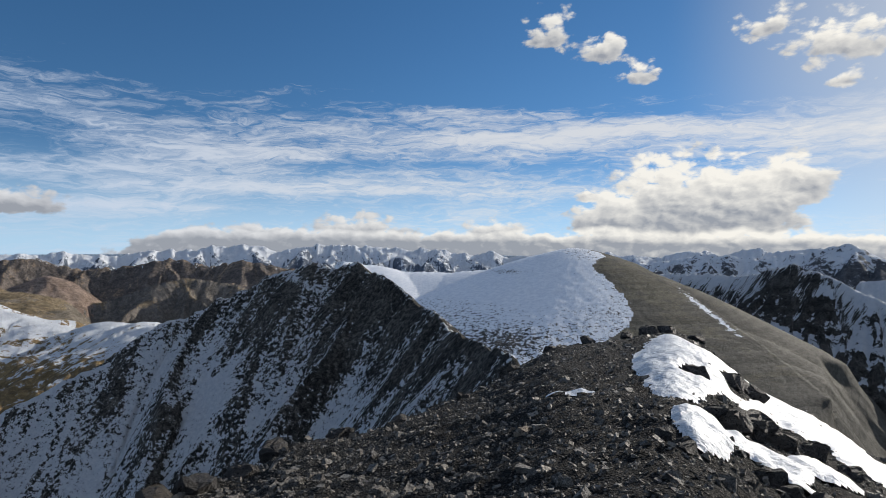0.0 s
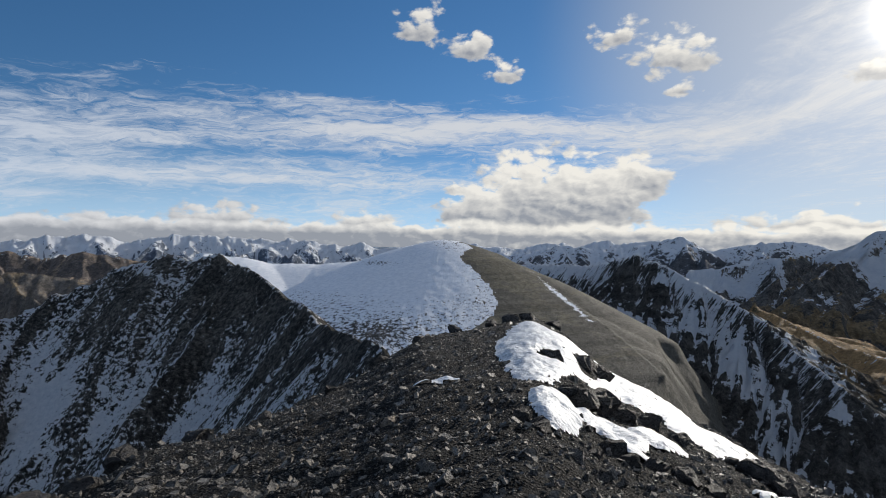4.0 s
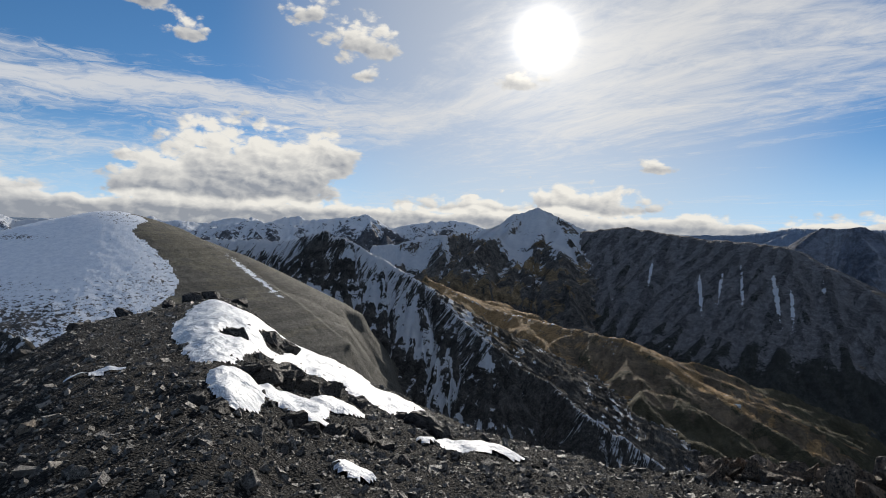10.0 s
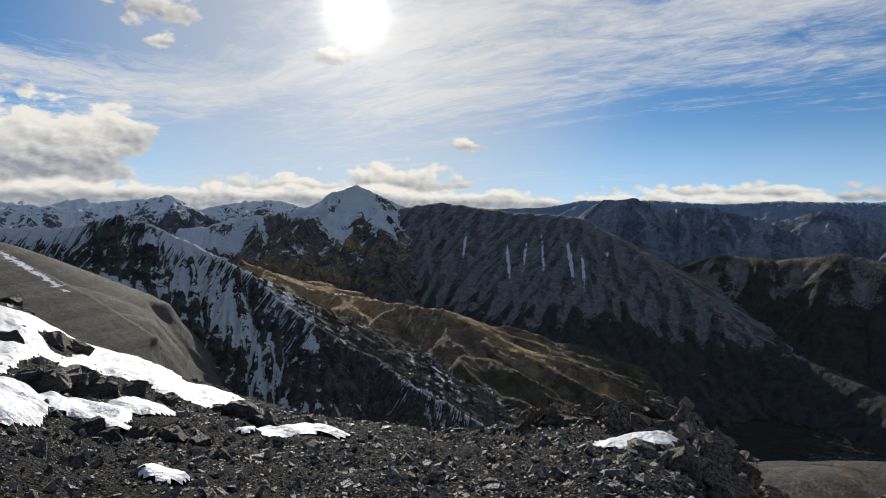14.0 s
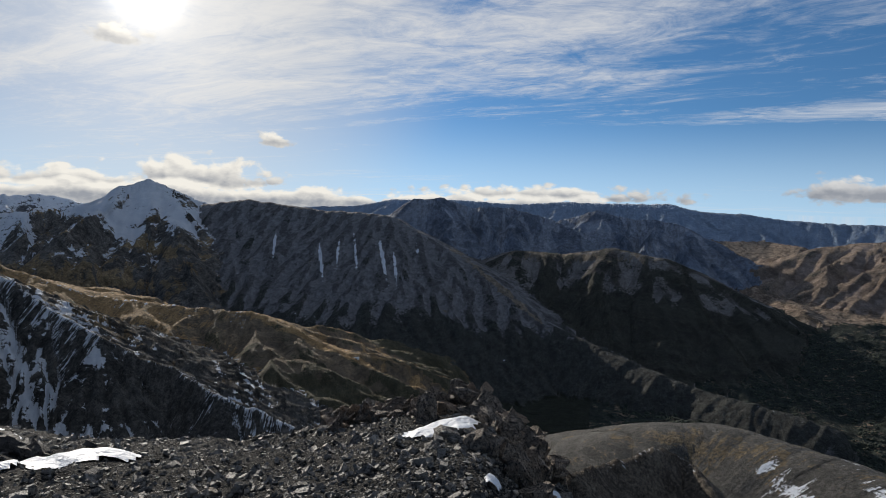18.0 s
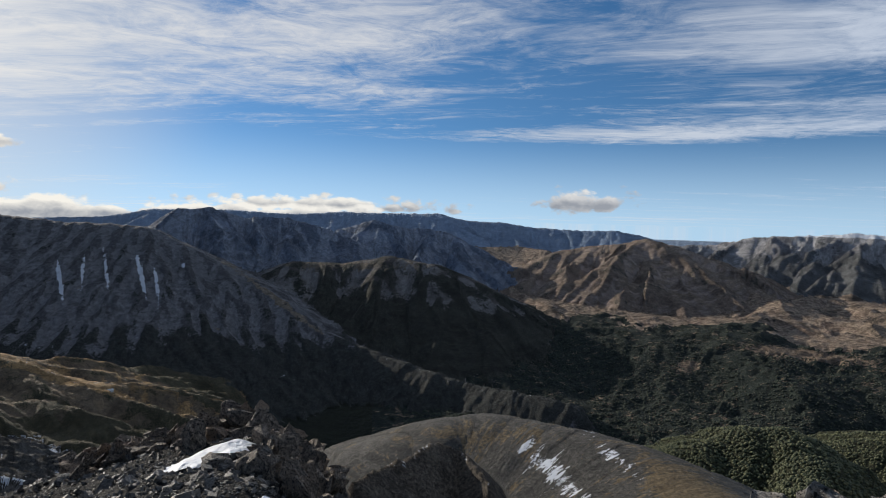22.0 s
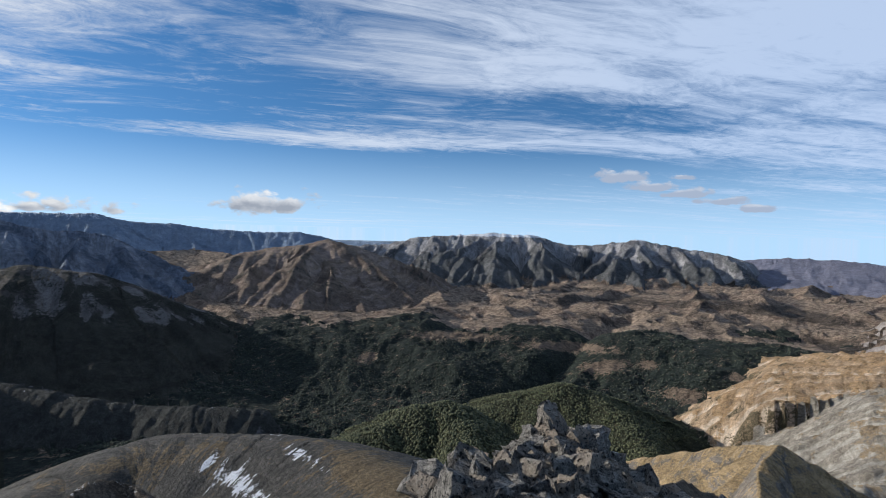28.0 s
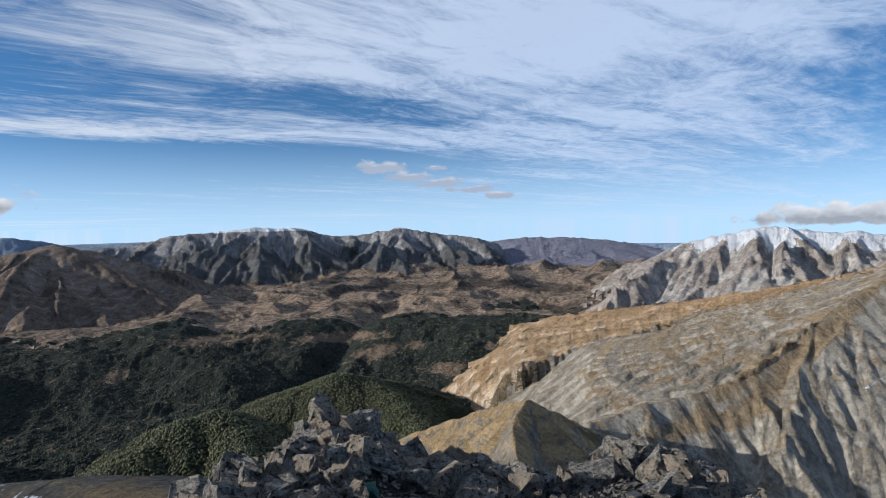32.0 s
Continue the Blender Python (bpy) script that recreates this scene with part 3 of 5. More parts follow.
CRESTS['scree_mound'] = [(-89.0, -25.2, 150), (-92.5, -22.7, 152), (-97.1, -20.5, 156), (-100.8, -19.2, 160), (-104.6, -18.6, 162), (-107.9, -18.9, 158), (-113.5, -19.5, 150), (-118.0, -20.2, 142), (-121.4, -21.2, 134), (-127.0, -23.4, 118), (-130.0, -26.6, 105)]
CRESTS['rock_rib'] = [(-149.3, -22.79, 16), (-151.3, -21.77, 24), (-153.6, -21.18, 34), (-155.8, -21.83, 46), (-158.6, -23.51, 60)]
CRESTS['rock_rib_east'] = [(-91.7, -24.48, 26), (-95.0, -23.25, 30), (-97.7, -22.38, 32), (-99.9, -21.74, 34), (-102.5, -22.43, 34), (-105.6, -25.09, 30)]
CRESTS['bush_hill'] = [(-119.0, -20.36, 900), (-121.5, -19.98, 930), (-125.0, -18.54, 960), (-128.2, -16.98, 990), (-130.6, -16.58, 1000), (-133.1, -17.78, 1020), (-136.6, -19.51, 1030)]
CRESTS['bush_ridge'] = [(-132.6, -17.57, 1300), (-137.8, -16.00, 1330), (-142.1, -14.38, 1350), (-145.4, -15.15, 1370), (-149.8, -16.75, 1390), (-155.9, -17.90, 1400)]
CRESTS['brown_range'] = [(39.9, -2.00, 3000), (35.0, -1.40, 3000), (31.9, -2.51, 2950), (28.6, -2.27, 2900), (25.1, -1.61, 2900), (21.4, -2.24, 2850), (18.9, -1.73, 2800), (15.4, -2.54, 2800), (11.2, -2.82, 2800)]
CRESTS['brown_cone'] = [(36.5, -4.73, 2400), (35.4, -3.43, 2400), (34.1, -2.97, 2400), (32.9, -3.51, 2400), (31.5, -4.96, 2400)]
CRESTS['dark_spur'] = [(33.5, -5.33, 2300), (30.3, -5.25, 2300), (26.5, -3.93, 2300), (23.7, -3.24, 2350), (19.4, -4.08, 2300), (16.4, -5.45, 2250)]
CRESTS['grey_foothill'] = [(41.2, -1.97, 1300), (37.2, -4.12, 1250), (35.0, -5.48, 1200), (32.5, -7.23, 1150)]
CRESTS['snow_shoulder'] = [(40.6, -4.09, 950), (37.2, -5.78, 900), (35.0, -6.82, 850), (32.3, -7.80, 820), (29.5, -7.06, 800), (26.9, -7.40, 760), (24.2, -7.74, 700)]
CRESTS['far_snow_range'] = [(42.1, -1.34, 4500), (35.8, -1.17, 4500), (32.3, -1.05, 4500), (29.1, -1.20, 4500), (23.7, -0.70, 4500), (19.5, -0.32, 4500), (16.4, -0.57, 4500), (13.3, -0.45, 4500), (8.0, -0.52, 4500), (4.1, -0.44, 4500), (-0.8, -0.68, 4500), (-6.3, -1.08, 4500), (-11.7, -1.13, 4500), (-15.4, -0.73, 4500), (-19.8, -0.89, 4500), (-25.3, -0.62, 4500), (-31.2, -0.29, 4500), (-35.9, -0.42, 4500)]
CRESTS['white_range'] = [(-16.4, -2.02, 3536), (-20.9, -1.52, 3468), (-24.2, -0.65, 3400), (-27.8, -1.19, 3400), (-31.2, -0.67, 3400), (-34.6, 0.18, 3400), (-37.4, -0.90, 3400), (-40.8, -0.32, 3468), (-43.6, 0.07, 3536), (-46.7, -0.67, 3536)]
RIM = [(38.6, -19.1, 9), (31.5, -21.7, 8), (25.5, -21.5, 10), (18.9, -21.1, 11), (15.3, -18.8, 14), (7.9, -17.9, 16), (-4.3, -14.1, 22), (-7.3, -11.9, 28), (-10.8, -9.9, 32), (-17.0, -8.8, 36), (-21.4, -7.7, 38), (-24.3, -8.9, 35), (-28.4, -12.5, 29), (-31.4, -13.6, 27), (-36.5, -16.0, 23), (-41.1, -17.9, 19), (-45.6, -19.5, 15), (-47.1, -19.9, 13), (-51.1, -20.5, 13), (-51.6, -20.6, 13)]
RIM += [(-56.7, -20.8, 13), (-60.1, -21.6, 12), (-64.0, -21.3, 12), (-69.5, -20.5, 12), (-74.3, -19.6, 11), (-79.8, -18.9, 10.5), (-84.5, -19.2, 10), (-89.4, -23.0, 9), (-93.5, -26.5, 7), (-100.7, -29.3, 5), (-117.5, -30.2, 4), (-130.0, -25.2, 5), (-136.4, -21.9, 7), (-136.6, -20.2, 8), (-144.6, -20.2, 9), (-150.7, -22.3, 9), (-161.9, -24.4, 8), (-170.9, -21.1, 10), (-175.8, -21.8, 10), (-180.4, -24.4, 8), (-190.0, -25.4, 6)]

# crest: owner, near-side slope, far-side slope, gully depth, gully width, roughness, crest jag
LAND = [
    ("rocky_mountain", "rocky_mountain", 0.95, 0.8, 15, 36, 8, 3),
    ("dome", "snow_basin", 0.43, 0.6, 1.2, 60, 0.7, 1.5),
    ("streaked_ridge", "streaked_ridge", 0.86, 0.6, 20, 26, 6, 6),
    ("snow_peak", "snow_peak", 0.6, 0.7, 80, 110, 14, 10),
    ("snow_peak_spur", "snow_peak", 0.7, 0.8, 60, 120, 20, 10),
    ("tawny_spur", "tawny_spur", 0.27, 0.4, 26, 70, 9, 4),
    ("dark_mountain", "dark_mountain", 0.58, 0.55, 44, 80, 8, 5),
    ("scree_hill", "scree_hill", 0.55, 0.5, 46, 90, 8, 2),
    ("scree_hill_spur", "scree_hill", 0.55, 0.42, 34, 90, 8, 2),
    ("hazed_mountain", "hazed_mountain", 0.6, 0.6, 90, 120, 14, 6),
    ("grey_mountain", "grey_mountain", 0.5, 0.6, 90, 120, 14, 6),
    ("hazed_far_range", "hazed_far_range", 0.5, 0.5, 30, 120, 8, 6),
    ("far_flat", "basin", 0.34, 0.3, 8, 120, 4, 2),
    ("brown_hill", "brown_hill", 0.42, 0.4, 75, 110, 10, 2),
    ("long_range", "long_range", 0.45, 0.5, 100, 110, 16, 9),
    ("far_range_south", "far_range_south", 0.3, 0.5, 40, 260, 14, 8),
    ("snow_range", "snow_range", 0.42, 0.5, 80, 95, 16, 11),
    ("tawny_slope", "tawny_slope", 0.42, 0.3, 34, 70, 7, 5),
    ("grey_spur", "grey_spur", 0.62, 0.4, 15, 34, 3, 4),
    ("tawny_knob", "tawny_knob", 0.75, 0.6, 9, 44, 4, 3),
    ("knob_spur", "tawny_knob", 0.85, 0.62, 7, 44, 4, 3),
    ("scree_mound", "scree_mound", 0.46, 0.5, 2.2, 26, 0.8, 0.5),
    ("rock_rib", "rock_rib", 0.9, 0.9, 2.0, 4, 1.6, 1.0),
    ("rock_rib_east", "rock_rib", 0.8, 0.9, 1.6, 4, 1.3, 0.8),
    ("bush_hill", "bush_hill", 0.55, 0.6, 26, 80, 7, 3),
    ("bush_spur", "bush_hill", 0.72, 0.6, 14, 90, 6, 3),
    ("bush_ridge_spur", "bush_hill", 0.68, 0.6, 16, 90, 6, 3),
    ("bush_ridge", "bush_hill", 0.45, 0.42, 24, 110, 10, 3),
    ("brown_range", "brown_range", 0.5, 0.5, 120, 130, 20, 10),
    ("brown_cone", "brown_cone", 0.55, 0.5, 30, 120, 10, 4),
    ("dark_spur", "dark_spur", 0.5, 0.4, 90, 120, 14, 6),
    ("grey_foothill", "grey_foothill", 0.4, 0.4, 14, 90, 6, 3),
    ("snow_shoulder", "snow_shoulder", 0.36, 0.4, 14, 70, 8, 4),
    ("far_snow_range", "far_snow_range", 0.4, 0.5, 150, 150, 40, 40),
    ("white_range", "white_range", 0.45, 0.5, 80, 100, 18, 12),
]
CRESTS['tawny_knob'] = [(a, e, r * 3.1 if a > -161 else 655 - 2.0 * (a + 162)) for a, e, r in CRESTS['tawny_knob']]
CRESTS['knob_spur'] = [(-160.4, -17.1, 636), (-158.9, -19.3, 585), (-159.2, -22.0, 520), (-161.0, -25.0, 460)]
CRESTS['bush_spur'] = [(-130.6, -16.58, 1000), (-132.4, -18.4, 930), (-133.0, -20.6, 860), (-133.8, -23.5, 780)]
CRESTS['bush_ridge_spur'] = [(-143.8, -14.7, 1360), (-147.0, -16.4, 1270), (-149.2, -18.6, 1160), (-151.0, -21.0, 1060)]
CRESTS['far_flat'] = [(-100.0, -3.4, 3500), (-103.0, -2.5, 3800), (-107.0, -2.3, 3900), (-110.0, -2.6, 3800)]
CRESTS['dome'] = CRESTS['snow_basin'] + CRESTS['scree_slope'][1:]
# radius of rounded crests, metres
ROUNDED = {'scree_mound': 9, 'brown_hill': 70, 'bush_hill': 35, 'bush_ridge': 40, 'bush_spur': 40, 'bush_ridge_spur': 40, 'dark_mountain': 30, 'scree_hill': 60, 'scree_hill_spur': 40, 'dome': 45, 'tawny_knob': 5, 'grey_foothill': 50, 'snow_shoulder': 30, 'brown_cone': 30}
# spurs: metres apart, length, share of the flank's slope
SPURS = {'hazed_mountain': (170, 480, 0.62), 'grey_mountain': (150, 420, 0.60), 'brown_hill': (120, 480, 0.60), 'long_range': (150, 460, 0.58), 'snow_range': (170, 620, 0.62), 'tawny_slope': (130, 380, 0.64), 'grey_spur': (110, 300, 0.68), 'brown_range': (210, 520, 0.60), 'dark_spur': (180, 420, 0.62), 'snow_peak': (240, 670, 0.64), 'white_range': (160, 380, 0.62), 'far_snow_range': (170, 420, 0.58), 'rocky_mountain': (58, 130, 0.74), 'tawny_spur': (130, 260, 0.68), 'bush_hill': (90, 200, 0.67), 'bush_ridge': (110, 240, 0.67)}
# how fast a crest's land falls off past its two ends
ENDS = {'scree_mound': (1.0, 1.0), 'dome': (2.2, 1.2), 'tawny_slope': (0.5, 0.7), 'grey_spur': (0.5, 0.7), 'snow_range': (0.25, 0.7), 'long_range': (0.3, 0.4), 'brown_hill': (0.35, 0.35)}
# share of the gully width and depth
TILE = {'dome': 0.8, 'streaked_ridge': 0.8, 'rocky_mountain': 0.8, 'dark_mountain': 0.9, 'long_range': 2.6, 'brown_hill': 2.2, 'brown_range': 1.8, 'hazed_mountain': 1.9, 'grey_mountain': 1.9, 'snow_range': 1.6, 'scree_hill': 1.9, 'scree_hill_spur': 1.6, 'far_snow_range': 1.5, 'white_range': 1.7, 'snow_peak': 1.5, 'tawny_slope': 1.5, 'grey_spur': 1.3, 'tawny_spur': 1.5}
DEPTH = {'dome': 0.22, 'dark_mountain': 0.28, 'streaked_ridge': 0.55, 'rocky_mountain': 0.5, 'long_range': 0.95, 'brown_hill': 0.62, 'scree_hill': 0.5, 'tawny_slope': 0.6, 'snow_peak': 0.6, 'far_snow_range': 0.5, 'scree_mound': 0.5}
WORDS = {
    "rocky_mountain": "dark rocky mountain peak dusted with patchy snow",
    "snow_basin": "wide snow-covered basin below a rounded summit ridge",
    "scree_slope": "smooth grey-brown scree slope falling from the summit",
    "streaked_ridge": "dark gullied ridge with white snow streaks",
    "snow_peak": "pointed mountain peak covered with patchy snow",
    "tawny_spur": "tawny tussock spur with darker shaded flank",
    "dark_mountain": "huge dark shaded mountain face of scree and rock",
    "scree_hill": "rounded brown hills with scree fans and dark bush",
    "hazed_mountain": "distant mountain tinted blue-grey for haze, with a thin snow gully",
    "grey_mountain": "distant mountain tinted grey-blue for haze, with scree flanks",
    "hazed_far_range": "far hazy haze-blue mountain range with traces of snow",
    "brown_hill": "broad brown tussock hill with folded flanks",
    "long_range": "long grey-brown mountain range with small snow caps",
    "far_range_south": "far hazy purple-grey range on the horizon",
    "snow_range": "pale scree range with snow along its crest",
    "tawny_slope": "sunlit tawny slope with pale scree and bush patches",
    "grey_spur": "sunlit grey scree spur with tussock streaks",
    "tawny_knob": "golden tussock knob with a dark shaded flank",
    "scree_mound": "rounded grey scree mound with streaks of snow",
    "rock_rib": "craggy grey-brown rock rib below the summit",
    "bush_hill": "rounded hills covered in green beech bush",
    "brown_range": "distant brown mountain range in low sun",
    "brown_cone": "small brown conical hill in low sun",
    "dark_spur": "dark brown mountain spur across the valley",
    "grey_foothill": "grey-brown foothill with dry grass",
    "snow_shoulder": "low shoulder with snow patches and tussock",
    "far_snow_range": "far jagged range covered with snow",
    "white_range": "snow-covered range behind the ridge",
    "forest": "wide valley floor covered with dark green forest",
    "basin": "tawny tussock basin with low hills and dark patches",
    "valley_floor": "dark valley floor between the mountains",
    "far_plain": "far hazy blue plain and sea at the horizon",
    "ground": "dark grey shale scree of the summit ridge",
}


def lattice(ix, iy, seed):
    h = (ix.astype(np.int64) * 374761393 + iy.astype(np.int64) * 668265263 + seed * 974711) & 0xFFFFFFFF
    h = ((h ^ (h >> 13)) * 1274126177) & 0xFFFFFFFF
    return ((h ^ (h >> 16)) & 0xFFFF) / 65535.0


def soft(x, y, seed=0):
    """Smooth value noise, 0 to 1."""
    ix, iy = np.floor(x), np.floor(y)
    fx, fy = x - ix, y - iy
    fx, fy = fx * fx * (3 - 2 * fx), fy * fy * (3 - 2 * fy)
    a, b = lattice(ix, iy, seed), lattice(ix + 1, iy, seed)
    c, d = lattice(ix, iy + 1, seed), lattice(ix + 1, iy + 1, seed)
    return (a * (1 - fx) + b * fx) * (1 - fy) + (c * (1 - fx) + d * fx) * fy


def fbm(x, y, octaves=4, seed=0, gain=0.5):
    total, amp, norm = 0.0, 1.0, 0.0
    for k in range(octaves):
        total = total + amp * (soft(x, y, seed + k * 17) - 0.5)
        norm += amp
        amp *= gain
        x, y = x * 2.03 + 13.7, y * 2.03 + 7.1
    return total / norm * 2


def ridged(x, y, octaves=3, seed=0):
    total, amp, norm = 0.0, 1.0, 0.0
    for k in range(octaves):
        total = total + amp * (1 - np.abs(2 * soft(x, y, seed + k * 31) - 1) * 1.0)
        norm += amp
        amp *= 0.5
        x, y = x * 2.1 + 3.3, y * 2.1 + 9.2
    return total / norm


def erode(x, y, gx, gy, tile, octaves, seed):
    """Branching gullies that run down the slope: about 1 on ribs, -1 in gullies."""
    steep = np.hypot(gx, gy) + 1e-6
    much = np.clip(steep / 0.3, 0.0, 1.0)
    bx, by = gy / steep * (0.35 + 0.65 * much), -gx / steep * (0.35 + 0.65 * much)
    total, ddx, ddy, amp, freq = np.zeros(x.shape), np.zeros(x.shape), np.zeros(x.shape), 0.55, 1.0
    for k in range(octaves):
        px, py = x / tile * freq, y / tile * freq
        ix, iy = np.floor(px), np.floor(py)
        fx, fy = px - ix, py - iy
        ux, uy = bx + 0.9 * ddy, by - 0.9 * ddx
        va, vs, wt = 0.0, 0.0, 0.0
        for i in (-1, 0, 1):
            for j in (-1, 0, 1):
                ox = fx - i - lattice(ix + i, iy + j, seed + k)
                oy = fy - j - lattice(ix + i, iy + j, seed + 57 + k)
                w = np.exp(-2.2 * (ox * ox + oy * oy))
                mag = 6.2832 * (ox * ux + oy * uy)
                va, vs, wt = va + w * np.cos(mag), vs + w * np.sin(mag), wt + w
        va, vs = va / wt, vs / wt
        total = total + amp * va
        ddx, ddy = ddx - amp * vs * ux, ddy - amp * vs * uy
        amp, freq = amp * 0.5, freq * 2.0
    return total


def slopes(h, i0, i1, j0, j1):
    dr = np.gradient(h, axis=1) / np.gradient(DD[i0:i1, j0:j1], axis=1)
    da = np.gradient(h, axis=0) / (np.gradient(AA[i0:i1, j0:j1], axis=0) * DD[i0:i1, j0:j1])
    sa, ca = np.sin(AA[i0:i1, j0:j1]), np.cos(AA[i0:i1, j0:j1])
    return -sa * dr - ca * da, ca * dr - sa * da


seen = np.arange(44.0, -198.0, -0.17)
AZ = np.concatenate([seen, np.arange(-199.0, -315.9, -3.0), [-316.0]])
RR = np.concatenate([[0.6], np.geomspace(1.0, 45.0, 140), np.geomspace(46.5, 100.0, 20), np.geomspace(101.0, 420.0, 220), np.geomspace(423.0, 4850.0, 410)])
AA, DD = np.meshgrid(np.radians(AZ), RR, indexing="ij")
GX, GY = -np.sin(AA) * DD, np.cos(AA) * DD
AD = np.degrees(AA)


def glide(x, lo, hi):
    t = np.clip((x - lo) / (hi - lo), 0, 1)
    return t * t * (3 - 2 * t)


# valley floors first
east = glide(AD, -82, -104)
rolling = fbm(GX / 460, GY / 460, 2, 5)
H = -560 + 0.03 * DD + east * (110 + 0.006 * DD) + rolling * (20 + 10 * east) + ridged(GX / 520, GY / 520, 1, 8) * 30 * east - 25 * east - 105 * east * (1 - glide(DD, 1450, 2300))
owner = np.full(H.shape, 0, np.int32)
NAMES = ["valley_floor", "forest", "basin", "far_plain"]
tree_line = 2380 + 520 * fbm(GX / 420, GY / 420, 5, 21, 0.6)
owner[(east > 0.5) & (DD < tree_line)] = 1
owner[(east > 0.5) & (DD >= tree_line)] = 2
# hillocks of the tussock basin, and the river gorge through the forest
far_out = east * glide(DD, 2150, 2700) * (1 - glide(DD, 4000, 4300))
H = H + far_out * (48 * np.maximum(ridged(GX / 330, GY / 330, 2, 15) - 0.62, 0) * 2.4 + 8 * fbm(GX / 120, GY / 120, 4, 16))
H = H + 16 * east * (1 - far_out) * fbm(GX / 170, GY / 170, 4, 18)
gorge = np.full(H.shape, 9e9)
bed = [(-math.sin(radians(a)) * r, math.cos(radians(a)) * r) for a, r in ((-148.5, 2950), (-146.7, 2600), (-142.4, 2090), (-138.5, 1720), (-131, 1500))]
for (px, py), (qx, qy) in zip(bed, bed[1:]):
    along = np.clip(((GX - px) * (qx - px) + (GY - py) * (qy - py)) / ((qx - px) ** 2 + (qy - py) ** 2), 0, 1)
    gorge = np.minimum(gorge, np.hypot(GX - px - along * (qx - px), GY - py - along * (qy - py)))
H = H - 42 * np.exp(-((gorge + 40 * fbm(GX / 140, GY / 140, 3, 19)) / 60) ** 2)
H = np.where(owner == 1, H + 0.8 * soft(GX / 11, GY / 11, 3), H)
edge_of_land = DD > 4420
H = H + (-101.0 - 100 * glide(AD, -138, -168) - H) * glide(DD, 4300, 4800)
owner[edge_of_land] = 3
UV_S, UV_D = GX.copy(), GY.copy()
CARVE = np.zeros(H.shape)
low = np.searchsorted(RR, 300.0)
sx, sy = slopes(H[:, low:], 0, len(AZ), low, len(RR))
CARVE[:, low:] = erode(GX[:, low:], GY[:, low:], sx, sy, 300.0, 4, 600)
H = H + 16 * CARVE * east * glide(DD, 400, 700) * (1 - glide(DD, 4000, 4300))

for number, (key, name, near, far, gully, width, rough, jag) in enumerate(LAND):
    cap, blunt = 0.8, ROUNDED.get(key, 0)
    pts = np.array([(-math.sin(radians(a)) * r, math.cos(radians(a)) * r, EYE + r * math.tan(radians(e)), a, r) for a, e, r in CRESTS[key]])
    spread = 60 if pts[:, 4].min() < 700 else (40 if pts[:, 4].min() < 1500 else 22)
    i0, i1 = np.searchsorted(-AZ, -(pts[:, 3].max() + spread)), np.searchsorted(-AZ, -(pts[:, 3].min() - spread))
    j0, j1 = np.searchsorted(RR, pts[:, 4].min() * 0.2), np.searchsorted(RR, min(4640, pts[:, 4].max() * 1.5))
    x, y, dd = GX[i0:i1, j0:j1], GY[i0:i1, j0:j1], DD[i0:i1, j0:j1]
    best, s_at, d_at, run = None, None, None, 0.0
    last = len(pts) - 2
    # which flank a place lies on goes by the nearest stretch of the crest
    least, front = None, None
    faces = 1.0 if pts[0, 3] > pts[-1, 3] else -1.0
    for p, q in zip(pts, pts[1:]):
        ex, ey = q[0] - p[0], q[1] - p[1]
        t = np.clip(((x - p[0]) * ex + (y - p[1]) * ey) / (ex * ex + ey * ey + 1e-9), 0, 1)
        d = (x - p[0] - t * ex) ** 2 + (y - p[1] - t * ey) ** 2
        on = np.clip(((x - p[0]) * ey - (y - p[1]) * ex) * faces / (math.hypot(ex, ey) * np.sqrt(d) + 1e-6), -1, 1)
        if least is None:
            least, front = d, on
        else:
            closer = d < least
            least, front = np.where(closer, d, least), np.where(closer, on, front)
    flank = far + (near * (1.22 if key in SPURS else 1.0) - far) * (0.5 + 0.5 * front)
    for k, (p, q) in enumerate(zip(pts, pts[1:])):
        ex, ey = q[0] - p[0], q[1] - p[1]
        length = math.hypot(ex, ey) + 1e-6
        u = ((x - p[0]) * ex + (y - p[1]) * ey) / length ** 2
        t = np.clip(u, 0, 1)
        cx, cy = p[0] + t * ex, p[1] + t * ey
        d = np.hypot(x - cx, y - cy)
        beyond = np.clip(-u, 0, None) * (k == 0) + np.clip(u - 1, 0, None) * (k == last)
        slope = flank
        h = p[2] + t * (q[2] - p[2]) - slope * ((np.sqrt(d * d + blunt * blunt) - blunt) * (1 - 0.22 * np.clip(d / (abs(pts[:, 2]).max() / 0.5 + 200), 0, 1)) * (1 + 1.1 * np.clip(beyond * length / (0.12 * pts[:, 4].mean()), 0, 1)) + cap * beyond * length)
        side = np.where((x - p[0]) * ey - (y - p[1]) * ex > 0, 1.0, -1.0)
        if best is None:
            best, s_at, d_at = h, t * length, d * side
        else:
            better = h > best
            best, s_at, d_at = np.where(better, h, best), np.where(better, run + t * length, s_at), np.where(better, d * side, d_at)
        run += length
    plain_x, plain_y = slopes(best, i0, i1, j0, j1)
    # spurs that run down from the crest towards the summit
    if key in SPURS:
        apart, long, keep = SPURS[key]
        rnd = random.Random(number * 7 + 1)
        steps = np.hypot(np.diff(pts[:, 0]), np.diff(pts[:, 1]))
        at = np.concatenate([[0], np.cumsum(steps)])
        bend_x = x + 0.22 * apart * fbm(x / apart, y / apart, 3, 150 + number)
        bend_y = y + 0.22 * apart * fbm(x / apart, y / apart, 3, 170 + number)
        place = apart * 0.4
        while place < at[-1]:
            bx, by, bz = (np.interp(place, at, pts[:, k]) for k in range(3))
            swing = math.atan2(-by, -bx) + rnd.uniform(-0.5, 0.5)
